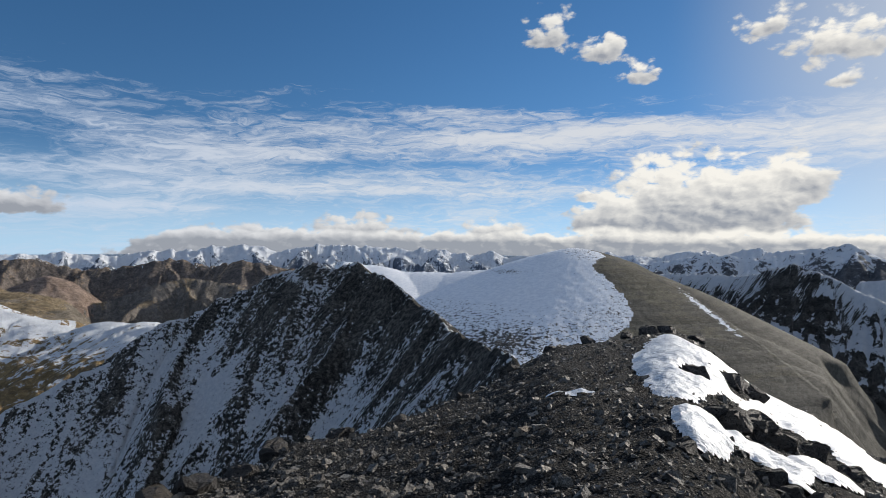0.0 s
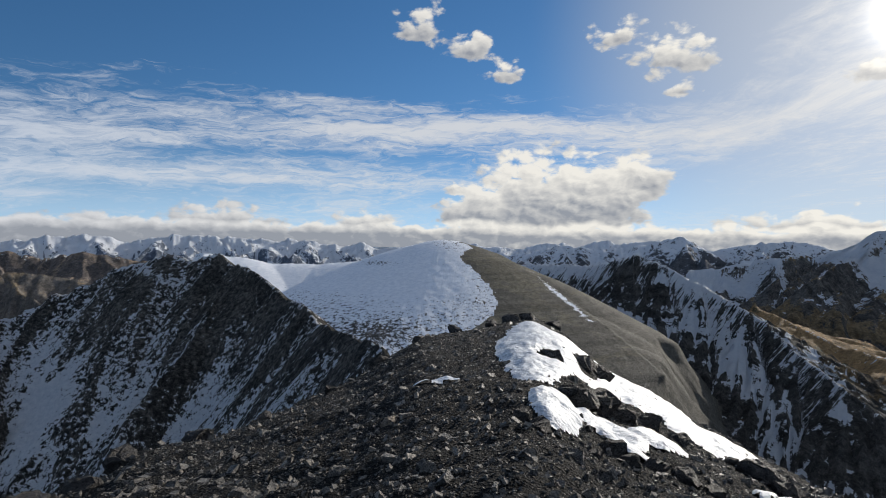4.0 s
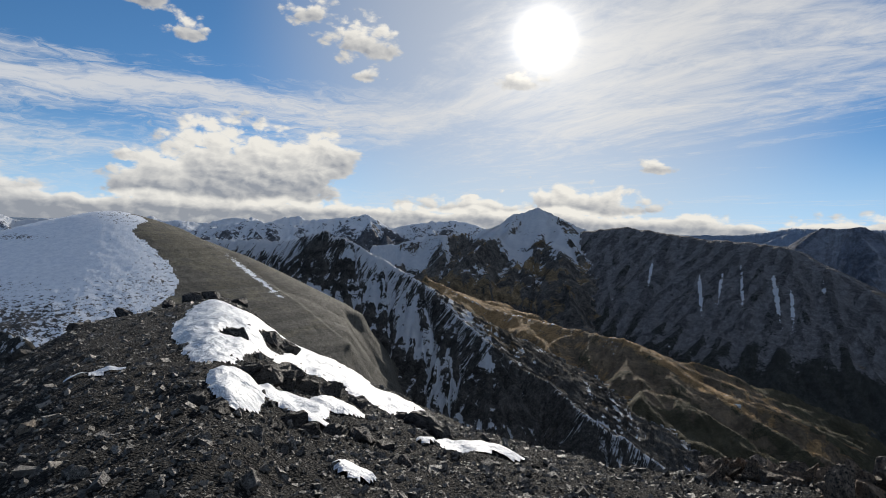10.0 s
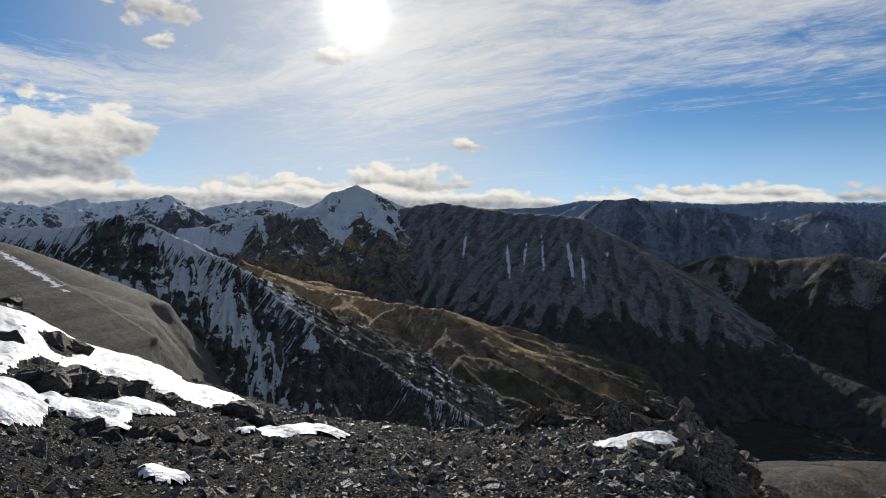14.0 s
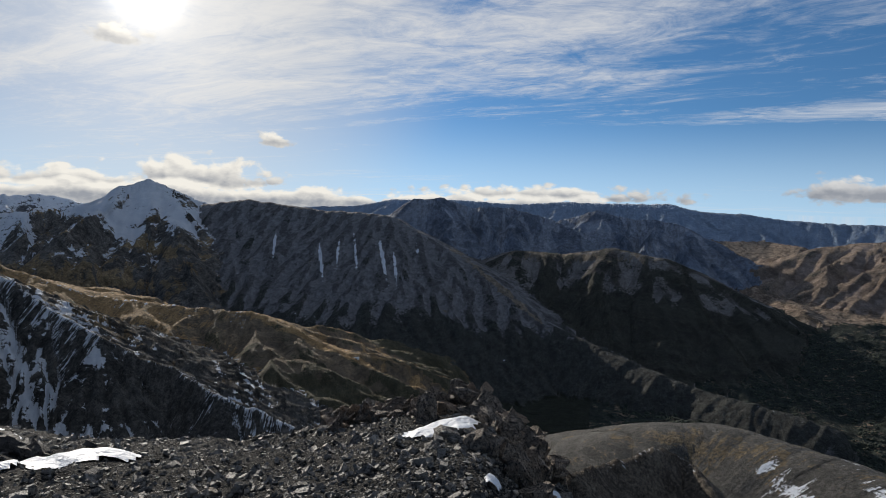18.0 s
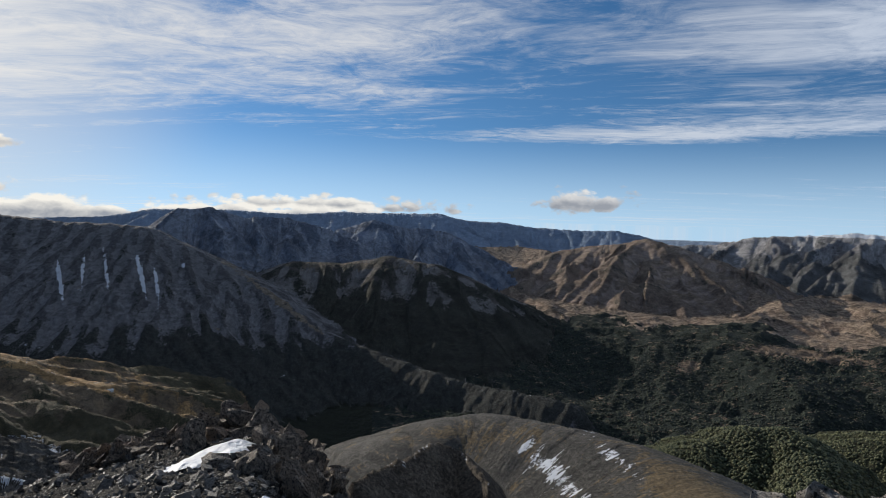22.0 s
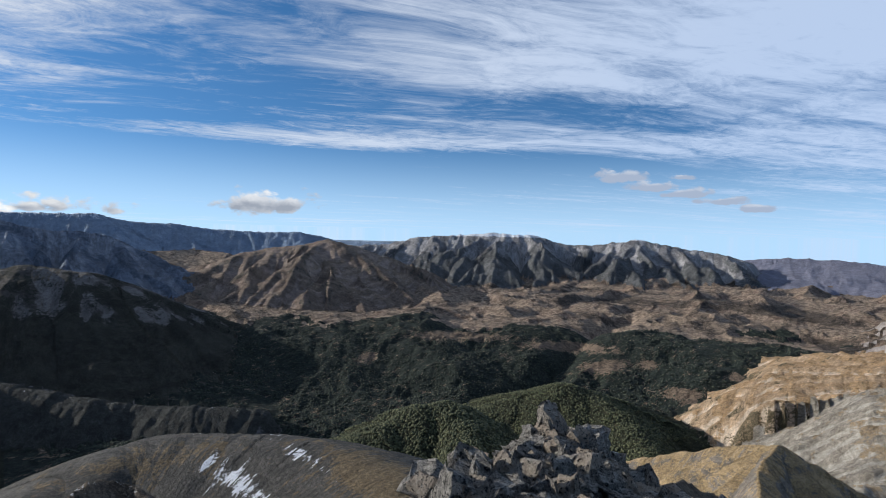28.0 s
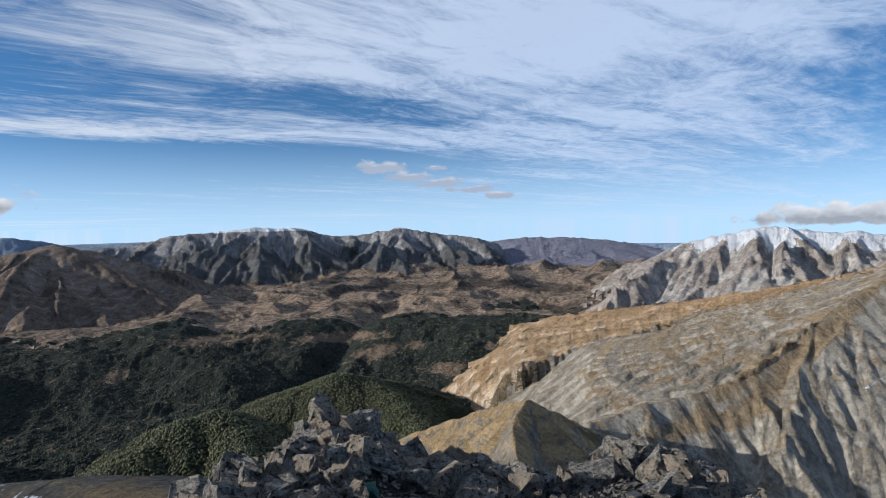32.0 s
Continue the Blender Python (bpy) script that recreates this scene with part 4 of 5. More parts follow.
            reach = long * rnd.uniform(0.55, 1.15)
            ex, ey = math.cos(swing) * reach, math.sin(swing) * reach
            t = np.clip(((bend_x - bx) * ex + (bend_y - by) * ey) / reach ** 2, 0, 1)
            d = np.hypot(bend_x - bx - t * ex, bend_y - by - t * ey)
            h = bz - 3 - near * keep * reach * t - near * 1.2 * d
            best = np.maximum(best, h)
            place += apart * rnd.uniform(0.6, 1.4)
    turned = AD[i0:i1, j0:j1] + 1.6 * fbm(x / (pts[:, 4].mean() * 0.07), y / (pts[:, 4].mean() * 0.07), 3, 400 + number)
    left, right = ENDS.get(key, (0.7, 0.7))
    best = best - dd * np.radians(left * np.maximum(turned - pts[:, 3].max(), 0) + right * np.maximum(pts[:, 3].min() - turned, 0))
    sx, sy = slopes(best, i0, i1, j0, j1)
    sx, sy = plain_x * 0.7 + sx * 0.3, plain_y * 0.7 + sy * 0.3
    sub = H[i0:i1, j0:j1]
    cand = best > sub - rough - jag
    x, y, h, s, away = x[cand], y[cand], best[cand], s_at[cand], np.abs(d_at[cand])
    fade = np.clip(away / (width * 2.2), 0, 1)
    wx = x + 0.3 * width * fbm(x / width / 1.7, y / width / 1.7, 3, 50 + number)
    wy = y + 0.3 * width * fbm(x / width / 1.7, y / width / 1.7, 3, 90 + number)
    h = h + jag * 1.1 * fbm(s / (jag * 2.6 + 4), 0 * s + number, 4, 7, 0.6) * np.clip(1 - away / (jag * 14 + 20), 0, 1)
    tile = width * TILE.get(key, 1.0)
    cut = erode(wx, wy, sx[cand], sy[cand], tile, 5, 11 + number)
    h = h + gully * DEPTH.get(key, 0.75) * (0.05 + 0.95 * fade) * (cut - 0.3)
    h = h + rough * fbm(x / (rough * 4 + 3), y / (rough * 4 + 3), 5, 71 + number, 0.58) * (0.35 + 0.65 * fade)
    best = np.full(sub.shape, -9999.0)
    best[cand] = h
    carve = np.zeros(sub.shape)
    carve[cand] = cut
    if name not in NAMES:
        NAMES.append(name)
    win = best > sub
    sub[win] = best[win]
    owner[i0:i1, j0:j1][win] = NAMES.index(name)
    CARVE[i0:i1, j0:j1][win] = carve[win]
    UV_S[i0:i1, j0:j1][win] = s_at[win]
    UV_D[i0:i1, j0:j1][win] = d_at[win]

# the dome is snowed on its shaded side only
NAMES.append("scree_slope")
split = -14.2 + 2.2 * fbm(GX / 60, GY / 60, 4, 333) - 3.0 * glide(DD, 800, 640) + 3.5 * glide(DD, 640, 480)
owner[(owner == NAMES.index("snow_basin")) & (AD < split)] = NAMES.index("scree_slope")

# the summit on which the camera stands: falls to its rim, then drops away
rim = np.array(RIM)
turn_of = np.where(AD < -190, np.clip(AD, -316, -190), AD)
order = rim[np.argsort(rim[:, 0])]
fine_turn = np.arange(-320.0, 60.0, 0.25)
bell = np.exp(-np.linspace(-2, 2, 15) ** 2)
rim_el = np.interp(turn_of, fine_turn, np.convolve(np.interp(fine_turn, order[:, 0], order[:, 1]), bell / bell.sum(), "same"))
rim_r = np.interp(turn_of, fine_turn, np.convolve(np.interp(fine_turn, order[:, 0], order[:, 2]), bell / bell.sum(), "same"))
behind = glide(AD, -200, -314)
rim_el = rim_el * (1 - behind) + float(rim_el[0, 0]) * behind
rim_r = rim_r * (1 - behind) + float(rim_r[0, 0]) * behind
rim_z = EYE + rim_r * np.tan(np.radians(rim_el))
inner = rim_z * (np.minimum(DD, rim_r) / rim_r) ** 1.15
out = np.maximum(DD - rim_r, 0)
near_h = inner - 0.95 * out - 0.25 * np.minimum(out, 2) * np.minimum(out, 2)
lump = np.clip(DD / 9, 0.15, 1)
near_h = near_h + lump * (0.16 * fbm(GX / 2.3, GY / 2.3, 4, 201) + 0.10 * fbm(GX / 0.55, GY / 0.55, 3, 211)) + 0.05 * fbm(GX / 0.2, GY / 0.2, 2, 221) * (DD < 16)
near_h = near_h + np.clip(out / 6, 0, 1) * 1.6 * fbm(GX / 4, GY / 4, 4, 231)
NAMES.append("ground")
win = near_h > H
H[win] = near_h[win]
owner[win] = NAMES.index("ground")
UV_S[win], UV_D[win] = GX[win], GY[win]


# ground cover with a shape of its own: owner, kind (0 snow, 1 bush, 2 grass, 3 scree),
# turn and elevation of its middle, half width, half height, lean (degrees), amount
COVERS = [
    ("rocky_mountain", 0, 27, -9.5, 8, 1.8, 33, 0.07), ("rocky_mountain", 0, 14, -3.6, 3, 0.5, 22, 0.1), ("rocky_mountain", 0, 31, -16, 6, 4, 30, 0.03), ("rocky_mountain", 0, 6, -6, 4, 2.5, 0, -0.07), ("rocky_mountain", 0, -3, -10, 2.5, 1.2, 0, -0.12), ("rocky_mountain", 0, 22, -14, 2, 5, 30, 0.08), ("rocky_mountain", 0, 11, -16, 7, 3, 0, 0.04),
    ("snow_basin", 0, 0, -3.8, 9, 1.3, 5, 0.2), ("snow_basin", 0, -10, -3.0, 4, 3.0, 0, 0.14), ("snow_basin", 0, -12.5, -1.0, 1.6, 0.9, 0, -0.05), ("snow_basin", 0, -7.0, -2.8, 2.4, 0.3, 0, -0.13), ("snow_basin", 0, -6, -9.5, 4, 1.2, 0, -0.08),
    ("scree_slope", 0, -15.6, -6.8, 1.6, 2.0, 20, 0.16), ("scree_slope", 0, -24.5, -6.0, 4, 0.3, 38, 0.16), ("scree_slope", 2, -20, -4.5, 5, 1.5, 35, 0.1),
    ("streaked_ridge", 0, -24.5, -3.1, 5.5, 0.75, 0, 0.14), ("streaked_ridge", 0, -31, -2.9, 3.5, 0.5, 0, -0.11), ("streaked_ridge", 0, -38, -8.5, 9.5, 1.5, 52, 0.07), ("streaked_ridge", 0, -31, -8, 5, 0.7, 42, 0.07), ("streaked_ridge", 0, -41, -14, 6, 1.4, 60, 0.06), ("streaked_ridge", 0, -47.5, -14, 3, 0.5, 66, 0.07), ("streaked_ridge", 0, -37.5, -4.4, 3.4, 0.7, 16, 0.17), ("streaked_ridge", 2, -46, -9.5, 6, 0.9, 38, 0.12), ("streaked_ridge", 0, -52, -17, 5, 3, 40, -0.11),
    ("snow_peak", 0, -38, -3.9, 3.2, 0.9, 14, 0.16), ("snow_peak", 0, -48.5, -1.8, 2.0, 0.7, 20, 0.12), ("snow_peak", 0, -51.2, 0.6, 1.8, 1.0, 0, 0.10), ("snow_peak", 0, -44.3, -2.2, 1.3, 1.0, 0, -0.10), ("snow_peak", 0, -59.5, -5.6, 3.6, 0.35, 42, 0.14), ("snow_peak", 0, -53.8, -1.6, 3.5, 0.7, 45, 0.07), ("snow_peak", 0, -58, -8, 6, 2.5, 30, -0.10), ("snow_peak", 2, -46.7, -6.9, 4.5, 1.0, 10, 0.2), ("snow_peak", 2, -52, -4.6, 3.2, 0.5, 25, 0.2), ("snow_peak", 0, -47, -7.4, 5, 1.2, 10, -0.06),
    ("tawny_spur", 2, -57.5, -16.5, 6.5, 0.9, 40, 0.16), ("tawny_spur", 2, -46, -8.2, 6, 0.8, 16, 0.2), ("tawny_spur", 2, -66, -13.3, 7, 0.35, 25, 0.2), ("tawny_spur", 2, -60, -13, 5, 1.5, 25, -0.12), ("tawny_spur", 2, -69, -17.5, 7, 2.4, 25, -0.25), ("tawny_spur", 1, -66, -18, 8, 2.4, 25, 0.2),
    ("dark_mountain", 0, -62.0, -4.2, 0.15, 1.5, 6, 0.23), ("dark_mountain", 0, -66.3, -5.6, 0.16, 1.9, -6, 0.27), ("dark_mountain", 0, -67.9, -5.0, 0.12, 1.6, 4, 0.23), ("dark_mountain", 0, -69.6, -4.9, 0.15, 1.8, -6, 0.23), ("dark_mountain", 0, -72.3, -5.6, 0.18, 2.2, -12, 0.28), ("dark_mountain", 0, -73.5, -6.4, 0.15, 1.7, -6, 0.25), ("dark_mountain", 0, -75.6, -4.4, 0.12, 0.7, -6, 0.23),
    # the thin grass line at turn -84.5 paints the sunlit right edge
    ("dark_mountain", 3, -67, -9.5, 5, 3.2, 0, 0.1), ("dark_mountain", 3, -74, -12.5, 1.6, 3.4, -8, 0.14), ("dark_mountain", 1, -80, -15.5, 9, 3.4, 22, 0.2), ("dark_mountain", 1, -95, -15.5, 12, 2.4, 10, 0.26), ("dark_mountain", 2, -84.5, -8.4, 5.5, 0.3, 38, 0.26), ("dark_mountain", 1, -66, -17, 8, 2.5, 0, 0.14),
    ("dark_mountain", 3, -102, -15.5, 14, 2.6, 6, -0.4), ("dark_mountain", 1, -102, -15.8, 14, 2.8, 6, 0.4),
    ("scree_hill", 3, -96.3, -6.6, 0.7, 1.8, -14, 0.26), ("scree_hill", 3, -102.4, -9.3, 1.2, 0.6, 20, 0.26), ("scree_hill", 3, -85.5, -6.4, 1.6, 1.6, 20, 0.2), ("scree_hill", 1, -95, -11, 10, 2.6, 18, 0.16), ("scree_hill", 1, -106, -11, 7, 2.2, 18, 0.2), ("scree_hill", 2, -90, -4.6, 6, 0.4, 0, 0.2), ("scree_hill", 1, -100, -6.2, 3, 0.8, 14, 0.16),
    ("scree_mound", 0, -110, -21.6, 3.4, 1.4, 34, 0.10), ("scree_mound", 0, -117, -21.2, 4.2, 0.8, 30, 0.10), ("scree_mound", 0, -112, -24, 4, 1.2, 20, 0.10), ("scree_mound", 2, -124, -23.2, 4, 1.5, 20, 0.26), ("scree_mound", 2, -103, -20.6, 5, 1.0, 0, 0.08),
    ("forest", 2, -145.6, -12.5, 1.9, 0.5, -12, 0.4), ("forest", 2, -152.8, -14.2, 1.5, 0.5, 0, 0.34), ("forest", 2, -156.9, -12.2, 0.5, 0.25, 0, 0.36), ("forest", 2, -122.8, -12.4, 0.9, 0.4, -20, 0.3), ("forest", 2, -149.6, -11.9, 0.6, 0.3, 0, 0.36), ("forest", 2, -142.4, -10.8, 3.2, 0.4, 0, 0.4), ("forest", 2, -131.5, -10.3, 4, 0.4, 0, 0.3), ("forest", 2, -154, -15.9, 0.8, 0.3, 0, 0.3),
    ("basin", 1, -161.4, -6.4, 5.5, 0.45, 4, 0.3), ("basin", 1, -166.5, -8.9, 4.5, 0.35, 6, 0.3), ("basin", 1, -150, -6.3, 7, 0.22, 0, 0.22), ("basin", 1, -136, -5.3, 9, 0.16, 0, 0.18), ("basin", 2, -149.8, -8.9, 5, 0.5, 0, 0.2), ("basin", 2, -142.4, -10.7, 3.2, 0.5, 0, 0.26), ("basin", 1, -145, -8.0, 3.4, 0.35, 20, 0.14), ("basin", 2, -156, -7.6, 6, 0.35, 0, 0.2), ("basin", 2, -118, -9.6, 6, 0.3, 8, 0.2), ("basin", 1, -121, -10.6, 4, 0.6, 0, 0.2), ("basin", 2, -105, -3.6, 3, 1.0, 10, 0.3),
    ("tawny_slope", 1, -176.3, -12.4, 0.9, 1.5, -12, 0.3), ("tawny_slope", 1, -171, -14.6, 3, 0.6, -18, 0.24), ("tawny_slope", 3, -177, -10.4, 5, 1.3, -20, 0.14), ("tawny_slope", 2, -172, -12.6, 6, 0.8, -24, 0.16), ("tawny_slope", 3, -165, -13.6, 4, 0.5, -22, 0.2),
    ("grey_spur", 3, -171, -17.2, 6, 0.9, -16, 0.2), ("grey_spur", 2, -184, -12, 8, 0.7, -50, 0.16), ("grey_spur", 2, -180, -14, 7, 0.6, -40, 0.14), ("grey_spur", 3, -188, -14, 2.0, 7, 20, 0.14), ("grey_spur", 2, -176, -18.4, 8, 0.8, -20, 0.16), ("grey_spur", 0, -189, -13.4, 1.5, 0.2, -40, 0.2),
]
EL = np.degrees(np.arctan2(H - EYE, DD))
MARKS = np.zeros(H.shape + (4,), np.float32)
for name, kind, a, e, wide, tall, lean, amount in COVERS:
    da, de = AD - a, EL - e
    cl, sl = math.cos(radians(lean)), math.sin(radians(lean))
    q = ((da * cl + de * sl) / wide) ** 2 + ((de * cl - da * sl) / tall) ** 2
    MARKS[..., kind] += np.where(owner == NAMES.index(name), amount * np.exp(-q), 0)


def land_mesh(name, mask):
    """One sheet of the land, from the cells that belong to it."""
    ci, cj = np.nonzero(mask)
    rows = len(RR)
    quads = np.stack([ci * rows + cj, (ci + 1) * rows + cj, (ci + 1) * rows + cj + 1, ci * rows + cj + 1], 1)
    used, flat = np.unique(quads, return_inverse=True)
    flat = flat.reshape(-1)
    me = bpy.data.meshes.new(name)
    me.vertices.add(len(used))
    me.vertices.foreach_set("co", np.stack([GX.ravel()[used], GY.ravel()[used], H.ravel()[used]], 1).astype(np.float32).ravel())
    me.loops.add(len(flat))
    me.loops.foreach_set("vertex_index", flat.astype(np.int32))
    me.polygons.add(len(quads))
    me.polygons.foreach_set("loop_start", np.arange(0, len(flat), 4, dtype=np.int32))
    me.polygons.foreach_set("use_smooth", np.ones(len(quads), bool))
    uvs = me.uv_layers.new(name="along_down")
    pick = used[flat]
    uvs.data.foreach_set("uv", np.stack([UV_S.ravel()[pick], UV_D.ravel()[pick]], 1).astype(np.float32).ravel())
    cuts = me.uv_layers.new(name="carve")
    cuts.data.foreach_set("uv", np.stack([CARVE.ravel()[pick], DD.ravel()[pick]], 1).astype(np.float32).ravel())
    me.update(calc_edges=True)
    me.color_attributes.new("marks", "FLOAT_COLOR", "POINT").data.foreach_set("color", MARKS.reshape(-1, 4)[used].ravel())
    me.materials.append(MATS[name])
    return me


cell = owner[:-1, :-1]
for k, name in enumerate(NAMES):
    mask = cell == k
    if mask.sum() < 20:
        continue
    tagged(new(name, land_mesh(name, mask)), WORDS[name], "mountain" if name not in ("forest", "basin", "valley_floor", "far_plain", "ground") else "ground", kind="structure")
centre = bpy.data.meshes.new("summit_ground")
ring = [(float(GX[i, 0]), float(GY[i, 0]), float(H[i, 0])) for i in range(len(AZ) - 1)]
centre.from_pydata(ring + [(0, 0, 0.0)], [], [(i, (i + 1) % len(ring), len(ring)) for i in range(len(ring))])
centre.materials.append(MATS["ground"])
tagged(new("summit_ground", centre), "dark shale underfoot on the summit", "ground", kind="structure")


# ---- things ----
def ground(az, r):
    """Height of the land at a turn in degrees and a distance."""
    az, r = np.asarray(az, float), np.asarray(r, float)
    fi = np.clip((44.0 - az) / 0.17, 0, len(seen) - 1.001)
    i = fi.astype(int)
    j = np.clip(np.searchsorted(RR, r) - 1, 0, len(RR) - 2)
    u, v = fi - i, np.clip((r - RR[j]) / (RR[j + 1] - RR[j]), 0, 1)
    return (H[i, j] * (1 - u) + H[i + 1, j] * u) * (1 - v) + (H[i, j + 1] * (1 - u) + H[i + 1, j + 1] * u) * v


def spot(az, r, up=0.0):
    return Vector((-math.sin(radians(az)) * r, math.cos(radians(az)) * r, float(ground(az, r)) + up))


def part(name, me, material, parent, m=None, label=""):
    ob = new(name, me)
    if not me.materials:
        me.materials.append(material)
    ob.parent = parent
    if m is not None:
        ob.matrix_local = m
    return tagged(ob, label)


def stone_look(name, dark, light, warm, scale, gloss):
    m = bpy.data.materials.new(name)
    m.use_nodes = True
    g = Graph(m.node_tree)
    p = g.node("ShaderNodeNewGeometry")
    co = g.node("ShaderNodeTexCoord").outputs["Object"]
    one = p.outputs["Random Per Island"]
    other = g.node("ShaderNodeObjectInfo").outputs["Random"]
    pick = g.math("FRACT", g.math("ADD", one, other))
    n = g.noise(co, scale, 6, 0.66)
    f = g.noise(co, scale * 6, 5, 0.7)
    c = g.mix(g.step(g.math("ADD", g.math("MULTIPLY", n, 0.6), g.math("MULTIPLY", f, 0.4)), 0.36, 0.66), dark, light)
    c = g.mix(g.math("MULTIPLY", g.step(pick, 0.55, 1.0), 0.65), c, warm)
    # dark blotches in the colour stand for shaded crevices
    c = g.mix(g.step(g.noise(co, scale * 2.2, 4, 0.6), 0.54, 0.64), c, [x * 0.5 for x in dark])
    b = g.node("ShaderNodeBump", {"Height": g.math("ADD", n, g.math("MULTIPLY", f, 0.5)), "Distance": 0.5 / scale, "Strength": 1.0})
    s = g.node("ShaderNodeBsdfPrincipled", {"Base Color": c, "Roughness": gloss, "Specular IOR Level": 0.3, "Normal": b.outputs[0]})
    g.node("ShaderNodeOutputMaterial", {"Surface": s.outputs[0]})
    return m


STONE = stone_look("loose shale", (0.045, 0.042, 0.039), (0.21, 0.194, 0.17), (0.3, 0.26, 0.21), 6.0, 0.55)
BROWN_CRAG = stone_look("brown crag", (0.024, 0.02, 0.018), (0.44, 0.35, 0.265), (0.42, 0.29, 0.19), 5.0, 0.75)
CRAG = stone_look("weathered crag", (0.05, 0.046, 0.042), (0.5, 0.465, 0.41), (0.4, 0.315, 0.23), 4.0, 0.75)
BOULDER = stone_look("dark boulder", (0.03, 0.027, 0.025), (0.09, 0.082, 0.075), (0.12, 0.1, 0.08), 3.0, 0.7)

snow = bpy.data.materials.new("old snow")
snow.use_nodes = True
g = Graph(snow.node_tree)
co = g.node("ShaderNodeTexCoord").outputs["Object"]
n1, n2 = g.noise(co, 1.6, 5, 0.6), g.noise(co, 7.0, 5, 0.65)
b = g.node("ShaderNodeBump", {"Height": g.math("ADD", n1, g.math("MULTIPLY", n2, 0.35)), "Distance": 0.2, "Strength": 0.9})
s = g.node("ShaderNodeBsdfPrincipled", {"Base Color": g.mix(g.step(n2, 0.3, 0.7), (0.46, 0.49, 0.53), (0.60, 0.62, 0.65)), "Roughness": 0.55, "Normal": b.outputs[0]})
g.node("ShaderNodeOutputMaterial", {"Surface": s.outputs[0]})

# loose shale over the summit
rng = np.random.default_rng(4)
CORNERS = np.array([(x, y, z) for x in (-1, 1) for y in (-1, 1) for z in (-1, 1)], float)
SIDES = np.array([(0, 1, 3, 2), (4, 6, 7, 5), (0, 4, 5, 1), (2, 3, 7, 6), (0, 2, 6, 4), (1, 5, 7, 3)])


def shale(name, az, r, size, flat, material, label):
    """Many jittered slabs in one mesh, each resting on the land."""
    n = len(az)
    pts = CORNERS[None] * (1 - 0.45 * rng.random((n, 8, 3)))
    pts *= np.stack([size * (0.7 + 0.6 * rng.random(n)), size * (0.5 + 0.5 * rng.random(n)), size * flat * (0.5 + rng.random(n))], 1)[:, None, :]
    a, b, c = rng.random(n) * 6.283, rng.normal(0, 0.6, n), rng.normal(0, 0.6, n)
    ca, sa, cb, sb, cc, sc = np.cos(a), np.sin(a), np.cos(b), np.sin(b), np.cos(c), np.sin(c)
    x, y, z = pts[..., 0], pts[..., 1], pts[..., 2]
    y, z = y * cb[:, None] - z * sb[:, None], y * sb[:, None] + z * cb[:, None]
    x, z = x * cc[:, None] + z * sc[:, None], -x * sc[:, None] + z * cc[:, None]
    x, y = x * ca[:, None] - y * sa[:, None], x * sa[:, None] + y * ca[:, None]
    t = np.radians(az)
    co = np.stack([x - (np.sin(t) * r)[:, None], y + (np.cos(t) * r)[:, None], z + (ground(az, r) + size * flat * 0.25)[:, None]], -1).reshape(-1, 3)
    faces = (SIDES[None] + 8 * np.arange(n)[:, None, None]).reshape(-1)
    me = bpy.data.meshes.new(name)
    me.vertices.add(len(co))
    me.vertices.foreach_set("co", co.astype(np.float32).ravel())
    me.loops.add(len(faces))
    me.loops.foreach_set("vertex_index", faces.astype(np.int32))
    me.polygons.add(len(faces) // 4)
    me.polygons.foreach_set("loop_start", np.arange(0, len(faces), 4, dtype=np.int32))
    me.polygons.foreach_set("use_smooth", np.zeros(len(faces) // 4, bool))
    me.update(calc_edges=True)
    me.materials.append(material)
    return tagged(new(name, me), label, "stones", kind="stuff")


def rim_at(az):
    return np.interp(az, order[:, 0], order[:, 2])


count = 72000
az = 45 - 245 * rng.random(count)
r = np.exp(np.log(2.0) + rng.random(count) ** 0.8 * (np.log(rim_at(az) * 1.06) - np.log(2.0)))
size = np.clip(np.exp(rng.normal(-4.0, 0.6, count)), 0.007, 0.1) * (0.75 + r / 34)
shale("shale_stones", az, r, size, 0.42, STONE, "loose dark grey shale stones covering the summit")


# rocks that can be told apart
def cut_rock(seed, level=2, planes=13, squash=(1, 1, 1)):
    """A rock with flat broken faces: a ball cut by planes."""
    rr = random.Random(seed)
    bm = bmesh.new()
    bmesh.ops.create_icosphere(bm, subdivisions=level, radius=1)
    cuts = []
    for _ in range(planes):
        v = Vector((rr.gauss(0, 1), rr.gauss(0, 1), rr.gauss(0, 1))).normalized()
        cuts.append((v, rr.uniform(0.5, 0.92)))
    for v in bm.verts:
        way = v.co.normalized()
        reach = min([1.15] + [d / way.dot(n) for n, d in cuts if way.dot(n) > 0.05])
        reach *= 1 + 0.16 * noise.fractal(way * 2.4 + Vector((seed, 0, 0)), 1.0, 2.0, 4)
        v.co = Vector((way.x * squash[0], way.y * squash[1], way.z * squash[2])) * reach
    me = bpy.data.meshes.new("rock")
    bm.to_mesh(me)
    bm.free()
    return me


